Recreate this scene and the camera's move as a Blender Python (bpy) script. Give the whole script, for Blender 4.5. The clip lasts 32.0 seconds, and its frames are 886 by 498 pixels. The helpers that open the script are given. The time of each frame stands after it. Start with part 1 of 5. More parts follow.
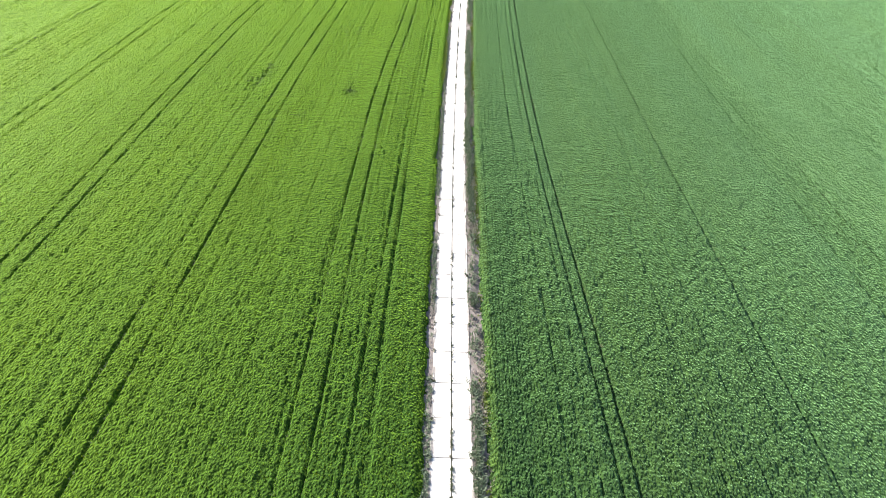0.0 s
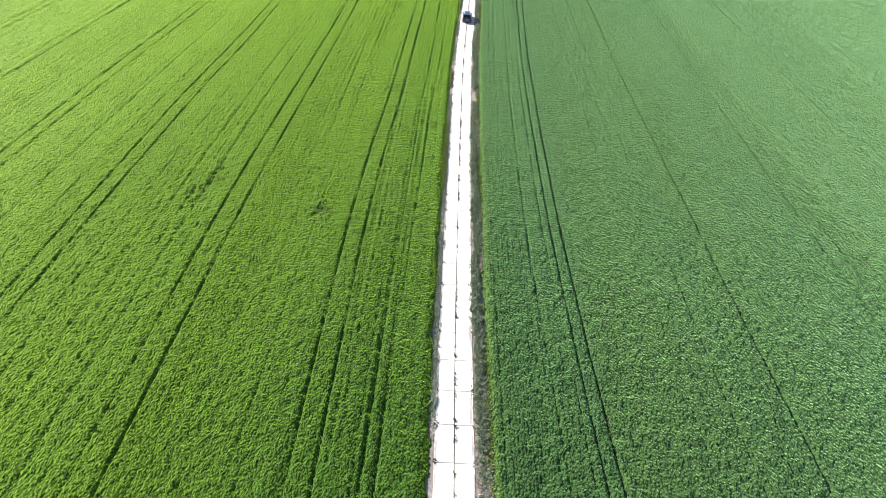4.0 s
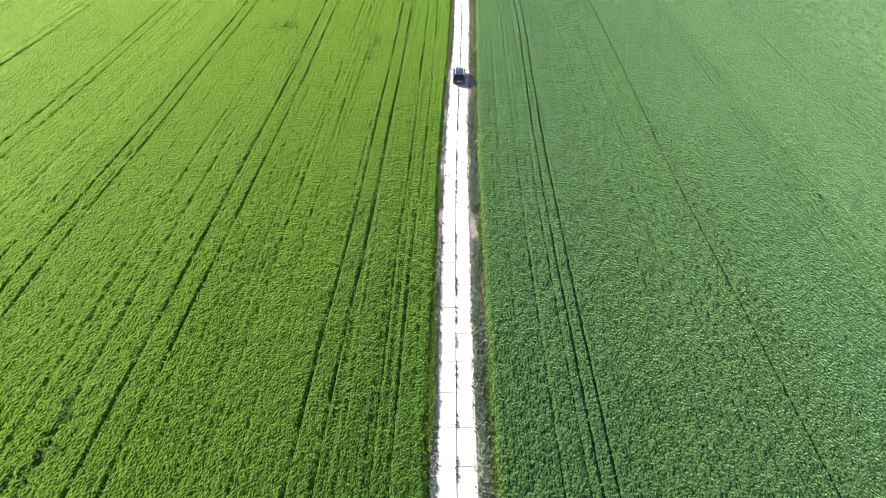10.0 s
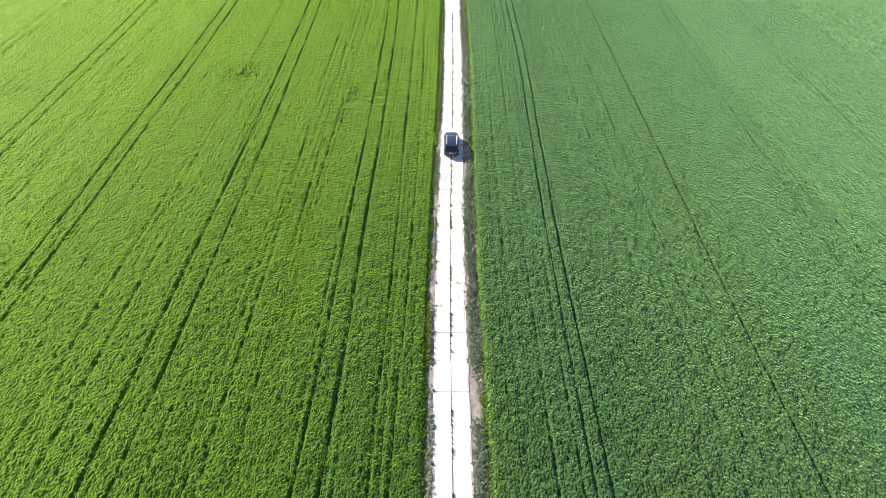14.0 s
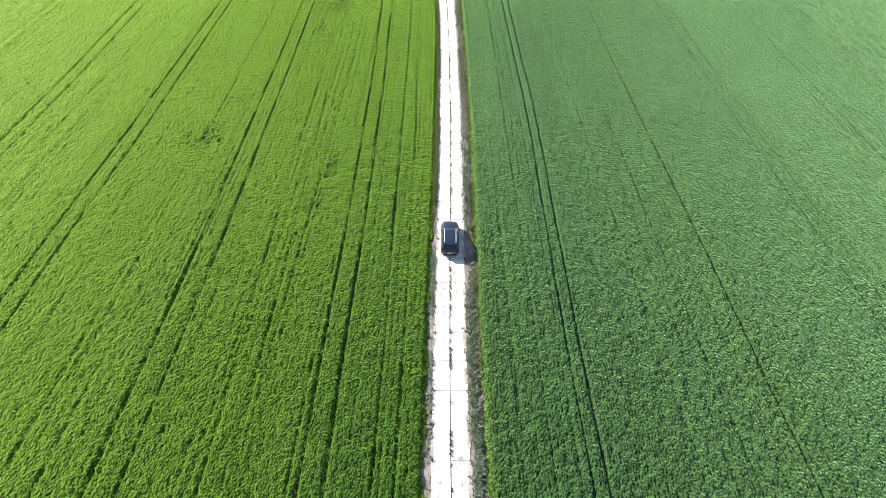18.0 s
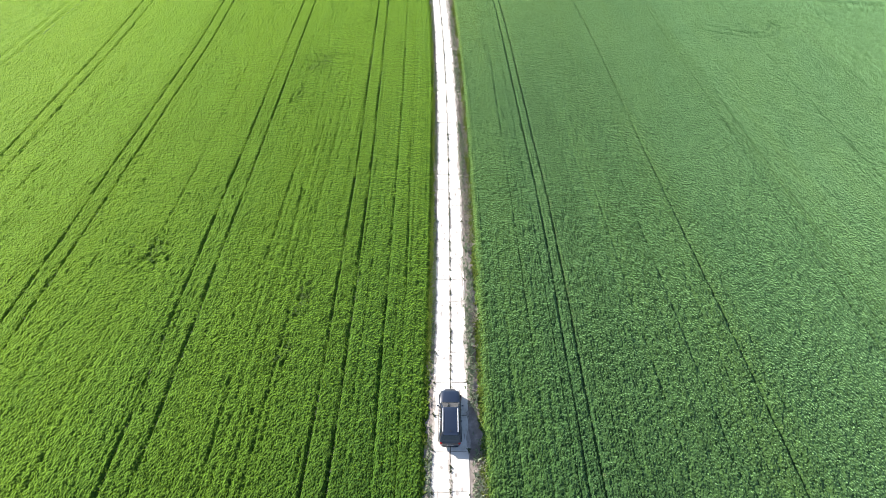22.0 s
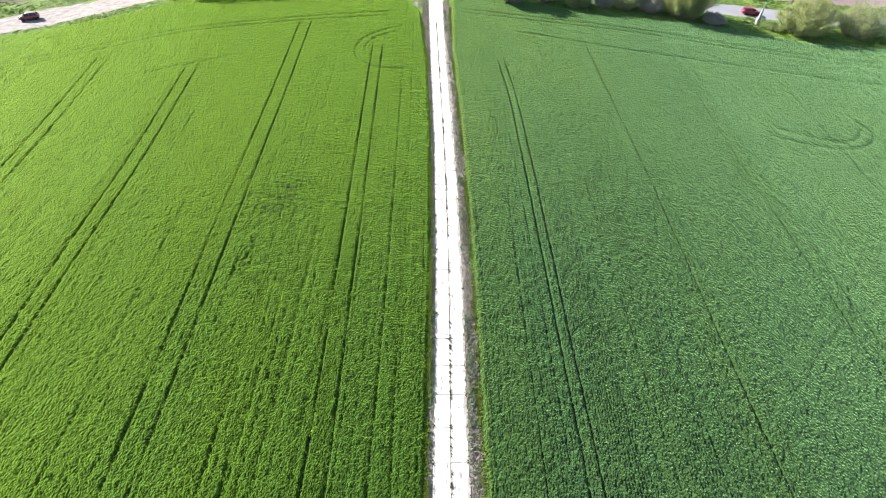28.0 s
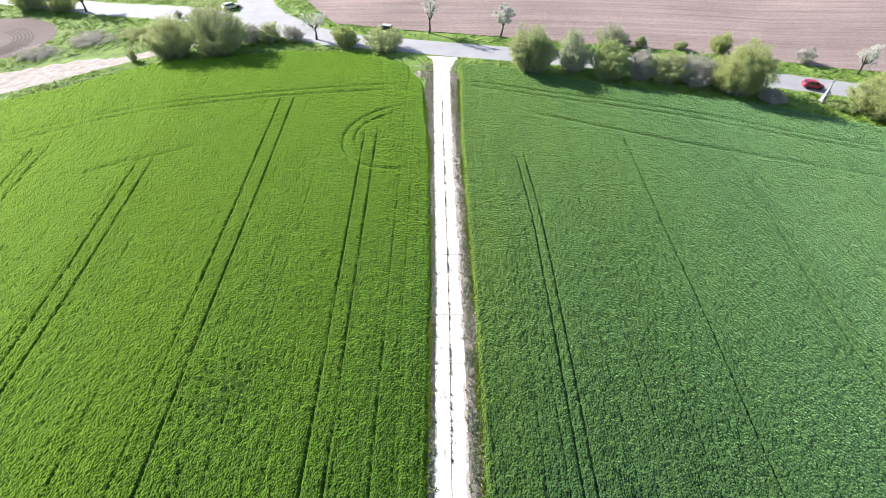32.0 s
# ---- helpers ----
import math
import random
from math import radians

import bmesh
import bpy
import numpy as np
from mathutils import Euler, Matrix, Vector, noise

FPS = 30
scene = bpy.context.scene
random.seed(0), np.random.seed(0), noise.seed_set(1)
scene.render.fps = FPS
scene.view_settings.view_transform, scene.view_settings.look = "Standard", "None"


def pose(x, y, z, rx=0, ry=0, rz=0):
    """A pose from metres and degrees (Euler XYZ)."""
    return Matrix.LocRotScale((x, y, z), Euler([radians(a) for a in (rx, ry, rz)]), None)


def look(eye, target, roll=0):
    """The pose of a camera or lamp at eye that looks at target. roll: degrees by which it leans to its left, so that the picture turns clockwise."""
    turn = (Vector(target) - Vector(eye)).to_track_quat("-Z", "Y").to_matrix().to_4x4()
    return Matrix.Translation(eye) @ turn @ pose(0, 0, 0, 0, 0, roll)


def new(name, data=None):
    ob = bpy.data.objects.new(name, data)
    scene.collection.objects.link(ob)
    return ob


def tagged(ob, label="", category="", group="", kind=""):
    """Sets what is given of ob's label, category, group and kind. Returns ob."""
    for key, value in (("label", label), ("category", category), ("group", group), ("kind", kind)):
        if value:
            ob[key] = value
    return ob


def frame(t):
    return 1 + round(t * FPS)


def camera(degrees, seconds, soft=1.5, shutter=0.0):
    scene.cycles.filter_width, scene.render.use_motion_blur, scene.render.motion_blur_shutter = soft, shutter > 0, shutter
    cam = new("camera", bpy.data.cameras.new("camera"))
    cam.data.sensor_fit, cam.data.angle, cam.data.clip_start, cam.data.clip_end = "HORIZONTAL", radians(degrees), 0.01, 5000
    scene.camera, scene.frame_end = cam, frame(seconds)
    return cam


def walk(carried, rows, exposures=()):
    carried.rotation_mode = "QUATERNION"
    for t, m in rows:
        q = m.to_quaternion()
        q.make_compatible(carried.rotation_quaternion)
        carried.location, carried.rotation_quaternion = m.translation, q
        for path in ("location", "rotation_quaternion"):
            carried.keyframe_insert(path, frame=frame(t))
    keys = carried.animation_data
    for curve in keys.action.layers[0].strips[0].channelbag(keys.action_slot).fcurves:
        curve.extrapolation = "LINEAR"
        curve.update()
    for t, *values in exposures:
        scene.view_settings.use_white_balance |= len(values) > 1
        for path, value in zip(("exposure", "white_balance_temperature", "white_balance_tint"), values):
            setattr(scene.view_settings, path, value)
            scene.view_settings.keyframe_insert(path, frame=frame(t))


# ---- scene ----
cam = camera(83.8, 32.0, soft=0.7)
EXPOSURE = 1.5
METRES, EYE, TILT, LEAN, TURN = 178.6, 34.75, 0.0, 0.0, -0.1
ROWS = [
    (0.0, 0.0, 0.0, 0.0, 2.11, -42.94, -2.26),
    (0.5, -0.0008, 0.0183, 0.0013, 2.12, -42.95, -2.27),
    (1.0, -0.0016, 0.0381, 0.0029, 2.14, -42.97, -2.3),
    (1.5, -0.0021, 0.0563, 0.0041, 2.15, -42.96, -2.28),
    (2.0, -0.0027, 0.076, 0.0062, 2.18, -43.04, -2.28),
    (2.5, -0.0032, 0.094, 0.008, 2.19, -43.06, -2.25),
    (3.0, -0.0037, 0.1134, 0.0099, 2.19, -43.11, -2.24),
    (3.5, -0.0041, 0.1313, 0.0112, 2.19, -43.1, -2.21),
    (5.5, -0.0056, 0.2021, 0.0144, 2.15, -44.42, -2.12),
    (6.0, -0.006, 0.2187, 0.0147, 2.09, -44.57, -2.09),
    (6.5, -0.0063, 0.2338, 0.0147, 2.08, -44.99, -2.09),
    (7.0, -0.0066, 0.2495, 0.0145, 2.03, -44.96, -2.08),
    (7.5, -0.0072, 0.2641, 0.0143, 2.01, -44.96, -2.11),
    (8.0, -0.0075, 0.2799, 0.0144, 2.02, -44.99, -2.05),
    (8.5, -0.0078, 0.2943, 0.0146, 1.89, -44.96, -2.01),
    (9.0, -0.0079, 0.3099, 0.0149, 1.33, -44.93, -1.97),
    (9.5, -0.0084, 0.3244, 0.0153, 1.21, -44.95, -1.98),
    (10.0, -0.0085, 0.3401, 0.0159, 0.62, -44.94, -1.93),
    (10.5, -0.0087, 0.3546, 0.0165, 0.39, -44.9, -1.93),
    (11.0, -0.0085, 0.3701, 0.0172, 0.17, -44.87, -1.87),
    (11.5, -0.0086, 0.3845, 0.018, 0.01, -44.87, -1.86),
    (12.0, -0.0084, 0.4002, 0.0188, -0.2, -44.87, -1.82),
    (12.5, -0.0082, 0.4148, 0.0196, -0.26, -45.31, -1.82),
    (13.0, -0.008, 0.4306, 0.0205, -0.31, -45.82, -1.8),
    (13.5, -0.0078, 0.4449, 0.0216, -0.42, -46.32, -1.76),
    (14.0, -0.0077, 0.4593, 0.0221, -0.63, -46.24, -1.76),
    (14.5, -0.0075, 0.472, 0.0221, -0.77, -46.55, -1.73),
    (16.5, -0.0064, 0.5207, 0.023, -1.05, -46.65, -1.54),
    (17.0, -0.0062, 0.5333, 0.0238, -1.06, -46.67, -1.57),
    (17.5, -0.0061, 0.545, 0.0248, -1.1, -46.64, -1.58),
    (18.0, -0.006, 0.558, 0.0261, -1.16, -46.62, -1.57),
    (18.5, -0.0055, 0.5701, 0.0274, -1.19, -46.65, -1.56),
    (19.0, -0.0053, 0.5836, 0.0287, -1.28, -46.66, -1.54),
    (19.5, -0.0048, 0.5963, 0.0299, -1.46, -46.51, -1.52),
    (20.0, -0.0045, 0.61, 0.031, -1.65, -46.18, -1.52),
    (20.5, -0.0043, 0.6231, 0.032, -1.48, -46.19, -1.53),
    (21.0, -0.004, 0.6374, 0.0333, -1.46, -46.17, -1.56),
    (21.5, -0.0035, 0.651, 0.0345, -1.42, -46.21, -1.51),
    (22.0, -0.0035, 0.6661, 0.0357, -1.46, -46.17, -1.51),
    (22.5, -0.0031, 0.6806, 0.0369, -1.53, -45.83, -1.48),
    (23.0, -0.0025, 0.6963, 0.0382, -1.52, -45.66, -1.49),
    (23.5, -0.0021, 0.7112, 0.0392, -1.5, -45.63, -1.47),
    (24.0, -0.0019, 0.7275, 0.0405, -1.52, -45.62, -1.47),
    (24.5, -0.0016, 0.7426, 0.0413, -1.55, -45.59, -1.49),
    (25.0, -0.0009, 0.7589, 0.042, -1.56, -45.54, -1.49),
    (25.5, -0.0006, 0.774, 0.0428, -1.55, -45.56, -1.49),
    (27.5, 0.0013, 0.8366, 0.0453, -1.23, -45.51, -1.56),
    (28.0, 0.0017, 0.8532, 0.0461, -1.06, -45.51, -1.59),
    (28.5, 0.0023, 0.8694, 0.0471, -1.03, -45.22, -1.57),
    (29.0, 0.0026, 0.8874, 0.0484, -1.03, -44.66, -1.58),
    (29.5, 0.0032, 0.9048, 0.0496, -0.99, -44.39, -1.6),
    (30.0, 0.0036, 0.924, 0.0509, -0.55, -44.41, -1.62),
    (30.5, 0.0038, 0.9417, 0.0519, -0.34, -44.44, -1.64),
    (31.0, 0.004, 0.9609, 0.0531, -0.26, -44.44, -1.67),
    (31.5, 0.0041, 0.9788, 0.0544, -0.22, -44.47, -1.68),
    (32.0, 0.0045, 0.9977, 0.0557, -0.12, -44.47, -1.64),
]
walk(cam, [(t, pose(0, 0, EYE, TILT, LEAN, TURN) @ pose(METRES * x, METRES * y, METRES * z, 90 + pitch, roll, yaw)) for t, x, y, z, yaw, pitch, roll in ROWS],
     exposures=((0.0, EXPOSURE, 6500, 13), (32.0, EXPOSURE, 6500, 13)))

# ---- world, sun ----
SUN_ELEVATION, SUN_SIDE = 28.5, 31.5   # degrees up; degrees ahead of due left
sun_to = Vector((-math.cos(radians(SUN_SIDE)) * math.cos(radians(SUN_ELEVATION)),
                 math.sin(radians(SUN_SIDE)) * math.cos(radians(SUN_ELEVATION)), math.sin(radians(SUN_ELEVATION))))
world = bpy.data.worlds.new("sky")
scene.world = world
world.use_nodes = True
wn = world.node_tree
sky = wn.nodes.new("ShaderNodeTexSky")
sky.sky_type, sky.sun_disc = "NISHITA", False
sky.sun_elevation, sky.sun_rotation = radians(SUN_ELEVATION), math.atan2(sun_to.x, sun_to.y)
wn.links.new(sky.outputs[0], wn.nodes["Background"].inputs[0])
wn.nodes["Background"].inputs[1].default_value = 0.083
lamp = bpy.data.lights.new("sun", "SUN")
lamp.energy, lamp.angle, lamp.color = 4.75, radians(0.55), (1.0, 0.95, 0.86)
sun = new("sun", lamp)
sun.matrix_world = look(sun_to * 50, (0, 0, 0))


# ---- materials ----
def material(name):
    m = bpy.data.materials.new(name)
    m.use_nodes = True
    nt = m.node_tree
    return m, nt, nt.nodes["Principled BSDF"]


def add(nt, kind, **values):
    n = nt.nodes.new(kind)
    for k, v in values.items():
        n.inputs[k.replace("_", " ")].default_value = v
    return n


def ramp(nt, source, stops):
    r = nt.nodes.new("ShaderNodeValToRGB")
    while len(r.color_ramp.elements) < len(stops):
        r.color_ramp.elements.new(0.5)
    for e, (p, c) in zip(r.color_ramp.elements, stops):
        e.position, e.color = p, (*c, 1)
    nt.links.new(source, r.inputs[0])
    return r.outputs[0]


def mix(nt, kind, fac, a, b):
    n = nt.nodes.new("ShaderNodeMix")
    n.data_type, n.blend_type = "RGBA", kind
    for sock, v in ((n.inputs[0], fac), (n.inputs[6], a), (n.inputs[7], b)):
        if isinstance(v, bpy.types.NodeSocket):
            nt.links.new(v, sock)
        elif isinstance(v, tuple):
            sock.default_value = (*v, 1)
        else:
            sock.default_value = v
    return n.outputs[2]


def place(nt, scale=(1, 1, 1), use="Object"):
    if use == "World":
        src = nt.nodes.new("ShaderNodeNewGeometry").outputs["Position"]
    else:
        src = nt.nodes.new("ShaderNodeTexCoord").outputs[use]
    mp = nt.nodes.new("ShaderNodeMapping")
    mp.inputs["Scale"].default_value = scale
    nt.links.new(src, mp.inputs[0])
    return mp.outputs[0]


def noisy(nt, where, scale, detail=3.0, rough=0.6):
    n = add(nt, "ShaderNodeTexNoise", Scale=scale, Detail=detail, Roughness=rough)
    nt.links.new(where, n.inputs["Vector"])
    return n.outputs["Fac"]


def bumped(nt, p, height, strength, distance):
    b = add(nt, "ShaderNodeBump", Strength=strength, Distance=distance)
    nt.links.new(height, b.inputs["Height"])
    nt.links.new(b.outputs[0], p.inputs["Normal"])


def plain(name, color, rough=0.5, metal=0.0, grain=0.0, scale=8.0, coat=0.0):
    m, nt, p = material(name)
    p.inputs["Roughness"].default_value, p.inputs["Metallic"].default_value = rough, metal
    p.inputs["Coat Weight"].default_value = coat
    if grain:
        f = noisy(nt, place(nt), scale)
        dark = tuple(c * (1 - grain) for c in color)
        light = tuple(min(1, c * (1 + grain)) for c in color)
        nt.links.new(ramp(nt, f, ((0.3, dark), (0.7, light))), p.inputs["Base Color"])
    else:
        p.inputs["Base Color"].default_value = (*color, 1)
    return m


def leafy(name, dark, light, glow, share=0.3, rough=0.45, streak=None, tint=None, broad=0.012):
    """Leaves: random from blade to blade, drifting in broad patches, partly letting light through."""
    m, nt, p = material(name)
    rnd = nt.nodes.new("ShaderNodeNewGeometry").outputs["Random Per Island"]
    col = ramp(nt, rnd, ((0.0, dark), (1.0, light)))
    patch = noisy(nt, place(nt, (1, 1, 1), "World"), broad, 4)
    col = mix(nt, "MULTIPLY", 0.55, col, ramp(nt, patch, ((0.35, (0.72, 0.78, 0.7)), (0.65, (1.0, 1.0, 1.0)))))
    if streak:
        f = noisy(nt, place(nt, (1.2, 0.015, 1), "World"), 1.0, 4)
        col = mix(nt, "MIX", ramp(nt, f, ((0.45, (0, 0, 0)), (0.75, (0.6, 0.6, 0.6)))), col, streak)
    nt.links.new(col, p.inputs["Base Color"])
    p.inputs["Roughness"].default_value = rough
    p.inputs["Specular IOR Level"].default_value = 0.05
    tr = add(nt, "ShaderNodeBsdfTranslucent")
    nt.links.new(mix(nt, "MULTIPLY", 1.0, ramp(nt, rnd, ((0.0, tuple(g * 0.7 for g in glow)), (1.0, glow))), ramp(nt, patch, ((0.35, (0.75, 0.8, 0.75)), (0.65, (1.0, 1.0, 1.0))))), tr.inputs[0])
    ms = add(nt, "ShaderNodeMixShader", Fac=share)
    nt.links.new(p.outputs[0], ms.inputs[1])
    nt.links.new(tr.outputs[0], ms.inputs[2])
    nt.links.new(ms.outputs[0], nt.nodes["Material Output"].inputs[0])
    return m


def earthy(name, stops, scale, fine, bump=0.4, dist=0.05, stretch=(1, 1, 1), rough=0.95):
    m, nt, p = material(name)
    w = place(nt, stretch, "World")
    a, b = noisy(nt, w, scale, 5), noisy(nt, w, fine, 3)
    col = ramp(nt, a, stops)
    col = mix(nt, "MULTIPLY", 0.6, col, ramp(nt, b, ((0.3, (0.6, 0.6, 0.6)), (0.7, (1, 1, 1)))))
    nt.links.new(col, p.inputs["Base Color"])
    p.inputs["Roughness"].default_value = rough
    bumped(nt, p, b, bump, dist)
    return m


# field soil is darkened: shade under the crop is put into its colour
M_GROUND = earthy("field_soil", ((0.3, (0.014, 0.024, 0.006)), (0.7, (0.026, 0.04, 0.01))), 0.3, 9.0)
M_VERGE = earthy("verge_soil", ((0.3, (0.15, 0.128, 0.115)), (0.55, (0.25, 0.218, 0.2)), (0.75, (0.38, 0.345, 0.32))), 1.2, 14.0)
M_CROP_L = leafy("crop_leaf_yellowish", (0.045, 0.088, 0.01), (0.115, 0.2, 0.018), (0.2, 0.3, 0.013), 0.4, rough=0.6, streak=(0.10, 0.19, 0.008))
M_CROP_R = leafy("crop_leaf_bluish", (0.028, 0.066, 0.02), (0.07, 0.128, 0.043), (0.08, 0.15, 0.03), 0.35, rough=0.5, streak=(0.075, 0.16, 0.022))


def canopy(name, dark, light, streak, outer, x0, x1, fuzz, sheen, rim, lush=None):
    """The closed top of a crop: leaf-sized grain, streaks along the drill rows, broad patches; sunward glow and haze
    are put into its colour away from the track.
    """
    m, nt, p = material(name)
    # grain's dark end is near black: shade between leaves put into colour
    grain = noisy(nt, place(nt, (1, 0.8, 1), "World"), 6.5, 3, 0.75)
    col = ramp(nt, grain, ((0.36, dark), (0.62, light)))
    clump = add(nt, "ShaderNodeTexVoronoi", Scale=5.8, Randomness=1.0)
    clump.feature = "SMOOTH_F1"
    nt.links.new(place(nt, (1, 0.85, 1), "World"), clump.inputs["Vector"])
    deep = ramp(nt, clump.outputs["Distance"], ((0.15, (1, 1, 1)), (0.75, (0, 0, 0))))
    f = noisy(nt, place(nt, (1.1, 0.012, 1), "World"), 1.0, 4)
    col = mix(nt, "MIX", ramp(nt, f, ((0.42, (0, 0, 0)), (0.78, (0.6, 0.6, 0.6)))), col, streak)
    band = noisy(nt, place(nt, (0.11, 0.006, 1), "World"), 1.0, 2)
    col = mix(nt, "MULTIPLY", 1.0, col, ramp(nt, band, ((0.38, (0.93, 0.98, 1.08)), (0.62, (1.08, 1.02, 0.86)))))
    # outward tint: brighter towards the sun, bluer away from it, put into colour
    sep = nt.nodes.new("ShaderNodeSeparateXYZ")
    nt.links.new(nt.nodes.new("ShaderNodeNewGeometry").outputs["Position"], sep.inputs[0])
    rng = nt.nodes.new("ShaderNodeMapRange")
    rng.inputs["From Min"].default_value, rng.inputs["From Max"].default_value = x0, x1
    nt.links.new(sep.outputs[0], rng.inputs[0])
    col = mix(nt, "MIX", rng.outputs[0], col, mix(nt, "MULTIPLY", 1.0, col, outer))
    # plants differ in hue from clump to clump, and the first metres beside the track are tinted
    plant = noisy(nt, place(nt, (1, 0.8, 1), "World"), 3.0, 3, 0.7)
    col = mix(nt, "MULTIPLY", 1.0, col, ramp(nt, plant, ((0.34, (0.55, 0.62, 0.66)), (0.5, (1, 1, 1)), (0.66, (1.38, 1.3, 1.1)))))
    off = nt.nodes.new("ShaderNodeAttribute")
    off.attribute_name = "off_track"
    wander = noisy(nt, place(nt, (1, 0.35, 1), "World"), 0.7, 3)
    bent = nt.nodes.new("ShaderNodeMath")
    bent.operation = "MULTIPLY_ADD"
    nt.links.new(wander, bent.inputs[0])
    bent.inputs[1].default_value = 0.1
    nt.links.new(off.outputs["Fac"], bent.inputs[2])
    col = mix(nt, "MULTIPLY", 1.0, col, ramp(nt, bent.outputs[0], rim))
    if lush:
        # younger, yellower growth towards the field corner
        away = nt.nodes.new("ShaderNodeVectorMath")
        away.operation = "DISTANCE"
        away.inputs[1].default_value = lush
        nt.links.new(place(nt, (1, 0.6, 0), "World"), away.inputs[0])
        near = add(nt, "ShaderNodeMapRange")
        near.inputs["From Min"].default_value, near.inputs["From Max"].default_value = 42.0, 6.0
        nt.links.new(away.outputs["Value"], near.inputs[0])
        col = mix(nt, "MIX", near.outputs[0], col, mix(nt, "MULTIPLY", 1.0, col, (2.0, 1.5, 0.45)))
    patch = noisy(nt, place(nt, (1, 0.6, 1), "World"), 0.03, 5)
    col = mix(nt, "MULTIPLY", 0.8, col, ramp(nt, patch, ((0.35, (0.75, 0.82, 0.75)), (0.65, (1.0, 1.0, 1.0)))))
    nt.links.new(col, p.inputs["Base Color"])
    p.inputs["Roughness"].default_value = 0.6
    p.inputs["Specular IOR Level"].default_value = 0.02
    p.inputs["Sheen Weight"].default_value, p.inputs["Sheen Roughness"].default_value = sheen, 0.5
    p.inputs["Sheen Tint"].default_value = (*fuzz, 1)
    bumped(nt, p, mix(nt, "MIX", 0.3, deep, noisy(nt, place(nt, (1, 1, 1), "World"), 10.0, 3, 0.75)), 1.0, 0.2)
    return m


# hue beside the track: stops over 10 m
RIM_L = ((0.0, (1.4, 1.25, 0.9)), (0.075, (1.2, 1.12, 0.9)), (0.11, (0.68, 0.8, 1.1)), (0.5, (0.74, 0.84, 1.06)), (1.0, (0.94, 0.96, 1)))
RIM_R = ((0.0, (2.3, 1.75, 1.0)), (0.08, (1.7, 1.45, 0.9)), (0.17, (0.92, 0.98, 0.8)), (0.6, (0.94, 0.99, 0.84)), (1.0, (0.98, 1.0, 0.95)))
# left outer colour carries the sunward brightening, right outer the bluish haze
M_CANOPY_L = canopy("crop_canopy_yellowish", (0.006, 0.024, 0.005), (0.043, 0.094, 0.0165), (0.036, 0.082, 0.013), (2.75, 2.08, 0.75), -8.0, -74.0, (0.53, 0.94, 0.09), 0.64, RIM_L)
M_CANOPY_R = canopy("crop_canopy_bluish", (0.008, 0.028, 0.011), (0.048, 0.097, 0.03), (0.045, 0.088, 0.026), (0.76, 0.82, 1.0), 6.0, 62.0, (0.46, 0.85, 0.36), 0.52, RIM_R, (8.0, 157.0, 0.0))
M_GRASS = leafy("grass_blade", (0.07, 0.14, 0.014), (0.17, 0.29, 0.03), (0.24, 0.38, 0.03), 0.42, broad=0.3)
M_WEED = leafy("dusty_weed", (0.035, 0.045, 0.025), (0.1, 0.115, 0.06), (0.08, 0.1, 0.04), 0.25, broad=0.5)
M_THIN_WEED = leafy("patch_weed", (0.06, 0.1, 0.03), (0.16, 0.24, 0.07), (0.18, 0.26, 0.06), 0.35, broad=0.5)
M_LIT_EDGE = leafy("lit_edge_leaf", (0.13, 0.17, 0.08), (0.26, 0.31, 0.17), (0.25, 0.3, 0.14), 0.35, broad=0.5)
M_DRY = leafy("dry_grass_blade", (0.2, 0.185, 0.14), (0.56, 0.52, 0.43), (0.34, 0.31, 0.22), 0.35, broad=0.5)
M_ASPHALT = earthy("worn_asphalt", ((0.3, (0.275, 0.28, 0.305)), (0.7, (0.345, 0.35, 0.378))), 0.25, 20.0, 0.15, 0.01, rough=0.85)
M_GRAVEL = earthy("pale_gravel", ((0.3, (0.22, 0.195, 0.18)), (0.7, (0.42, 0.38, 0.36))), 0.7, 6.0, 0.5, 0.03)


def tilled():
    """Bare tilled soil: clods, and drill lines that run with the road."""
    m, nt, p = material("ploughed_soil")
    mp = nt.nodes.new("ShaderNodeMapping")
    mp.inputs["Rotation"].default_value[2] = radians(8.5)
    mp.inputs["Scale"].default_value = (0.012, 1.0, 1.0)
    nt.links.new(nt.nodes.new("ShaderNodeNewGeometry").outputs["Position"], mp.inputs[0])
    lines = noisy(nt, mp.outputs[0], 0.9, 5, 0.75)
    w = place(nt, (1, 1, 1), "World")
    clod, broad = noisy(nt, w, 2.2, 4, 0.75), noisy(nt, w, 0.03, 4)
    col = ramp(nt, broad, ((0.35, (0.19, 0.144, 0.138)), (0.65, (0.255, 0.196, 0.188))))
    col = mix(nt, "MULTIPLY", 1.0, col, ramp(nt, lines, ((0.36, (0.74, 0.72, 0.7)), (0.5, (1, 1, 1)), (0.66, (1.22, 1.22, 1.22)))))
    col = mix(nt, "MULTIPLY", 1.0, col, ramp(nt, clod, ((0.35, (0.7, 0.7, 0.7)), (0.6, (1.08, 1.08, 1.08)))))
    nt.links.new(col, p.inputs["Base Color"])
    p.inputs["Roughness"].default_value = 0.95
    bumped(nt, p, mix(nt, "MIX", 0.5, clod, lines), 0.7, 0.15)
    return m


M_PLOUGH = tilled()
M_PLOUGH_DARK = earthy("ploughed_soil_dark", ((0.3, (0.095, 0.07, 0.07)), (0.7, (0.14, 0.106, 0.106))), 0.06, 2.0, 0.6, 0.1)
M_RUT = earthy("wet_rut_soil", ((0.3, (0.055, 0.042, 0.042)), (0.7, (0.08, 0.062, 0.06))), 0.5, 5.0)


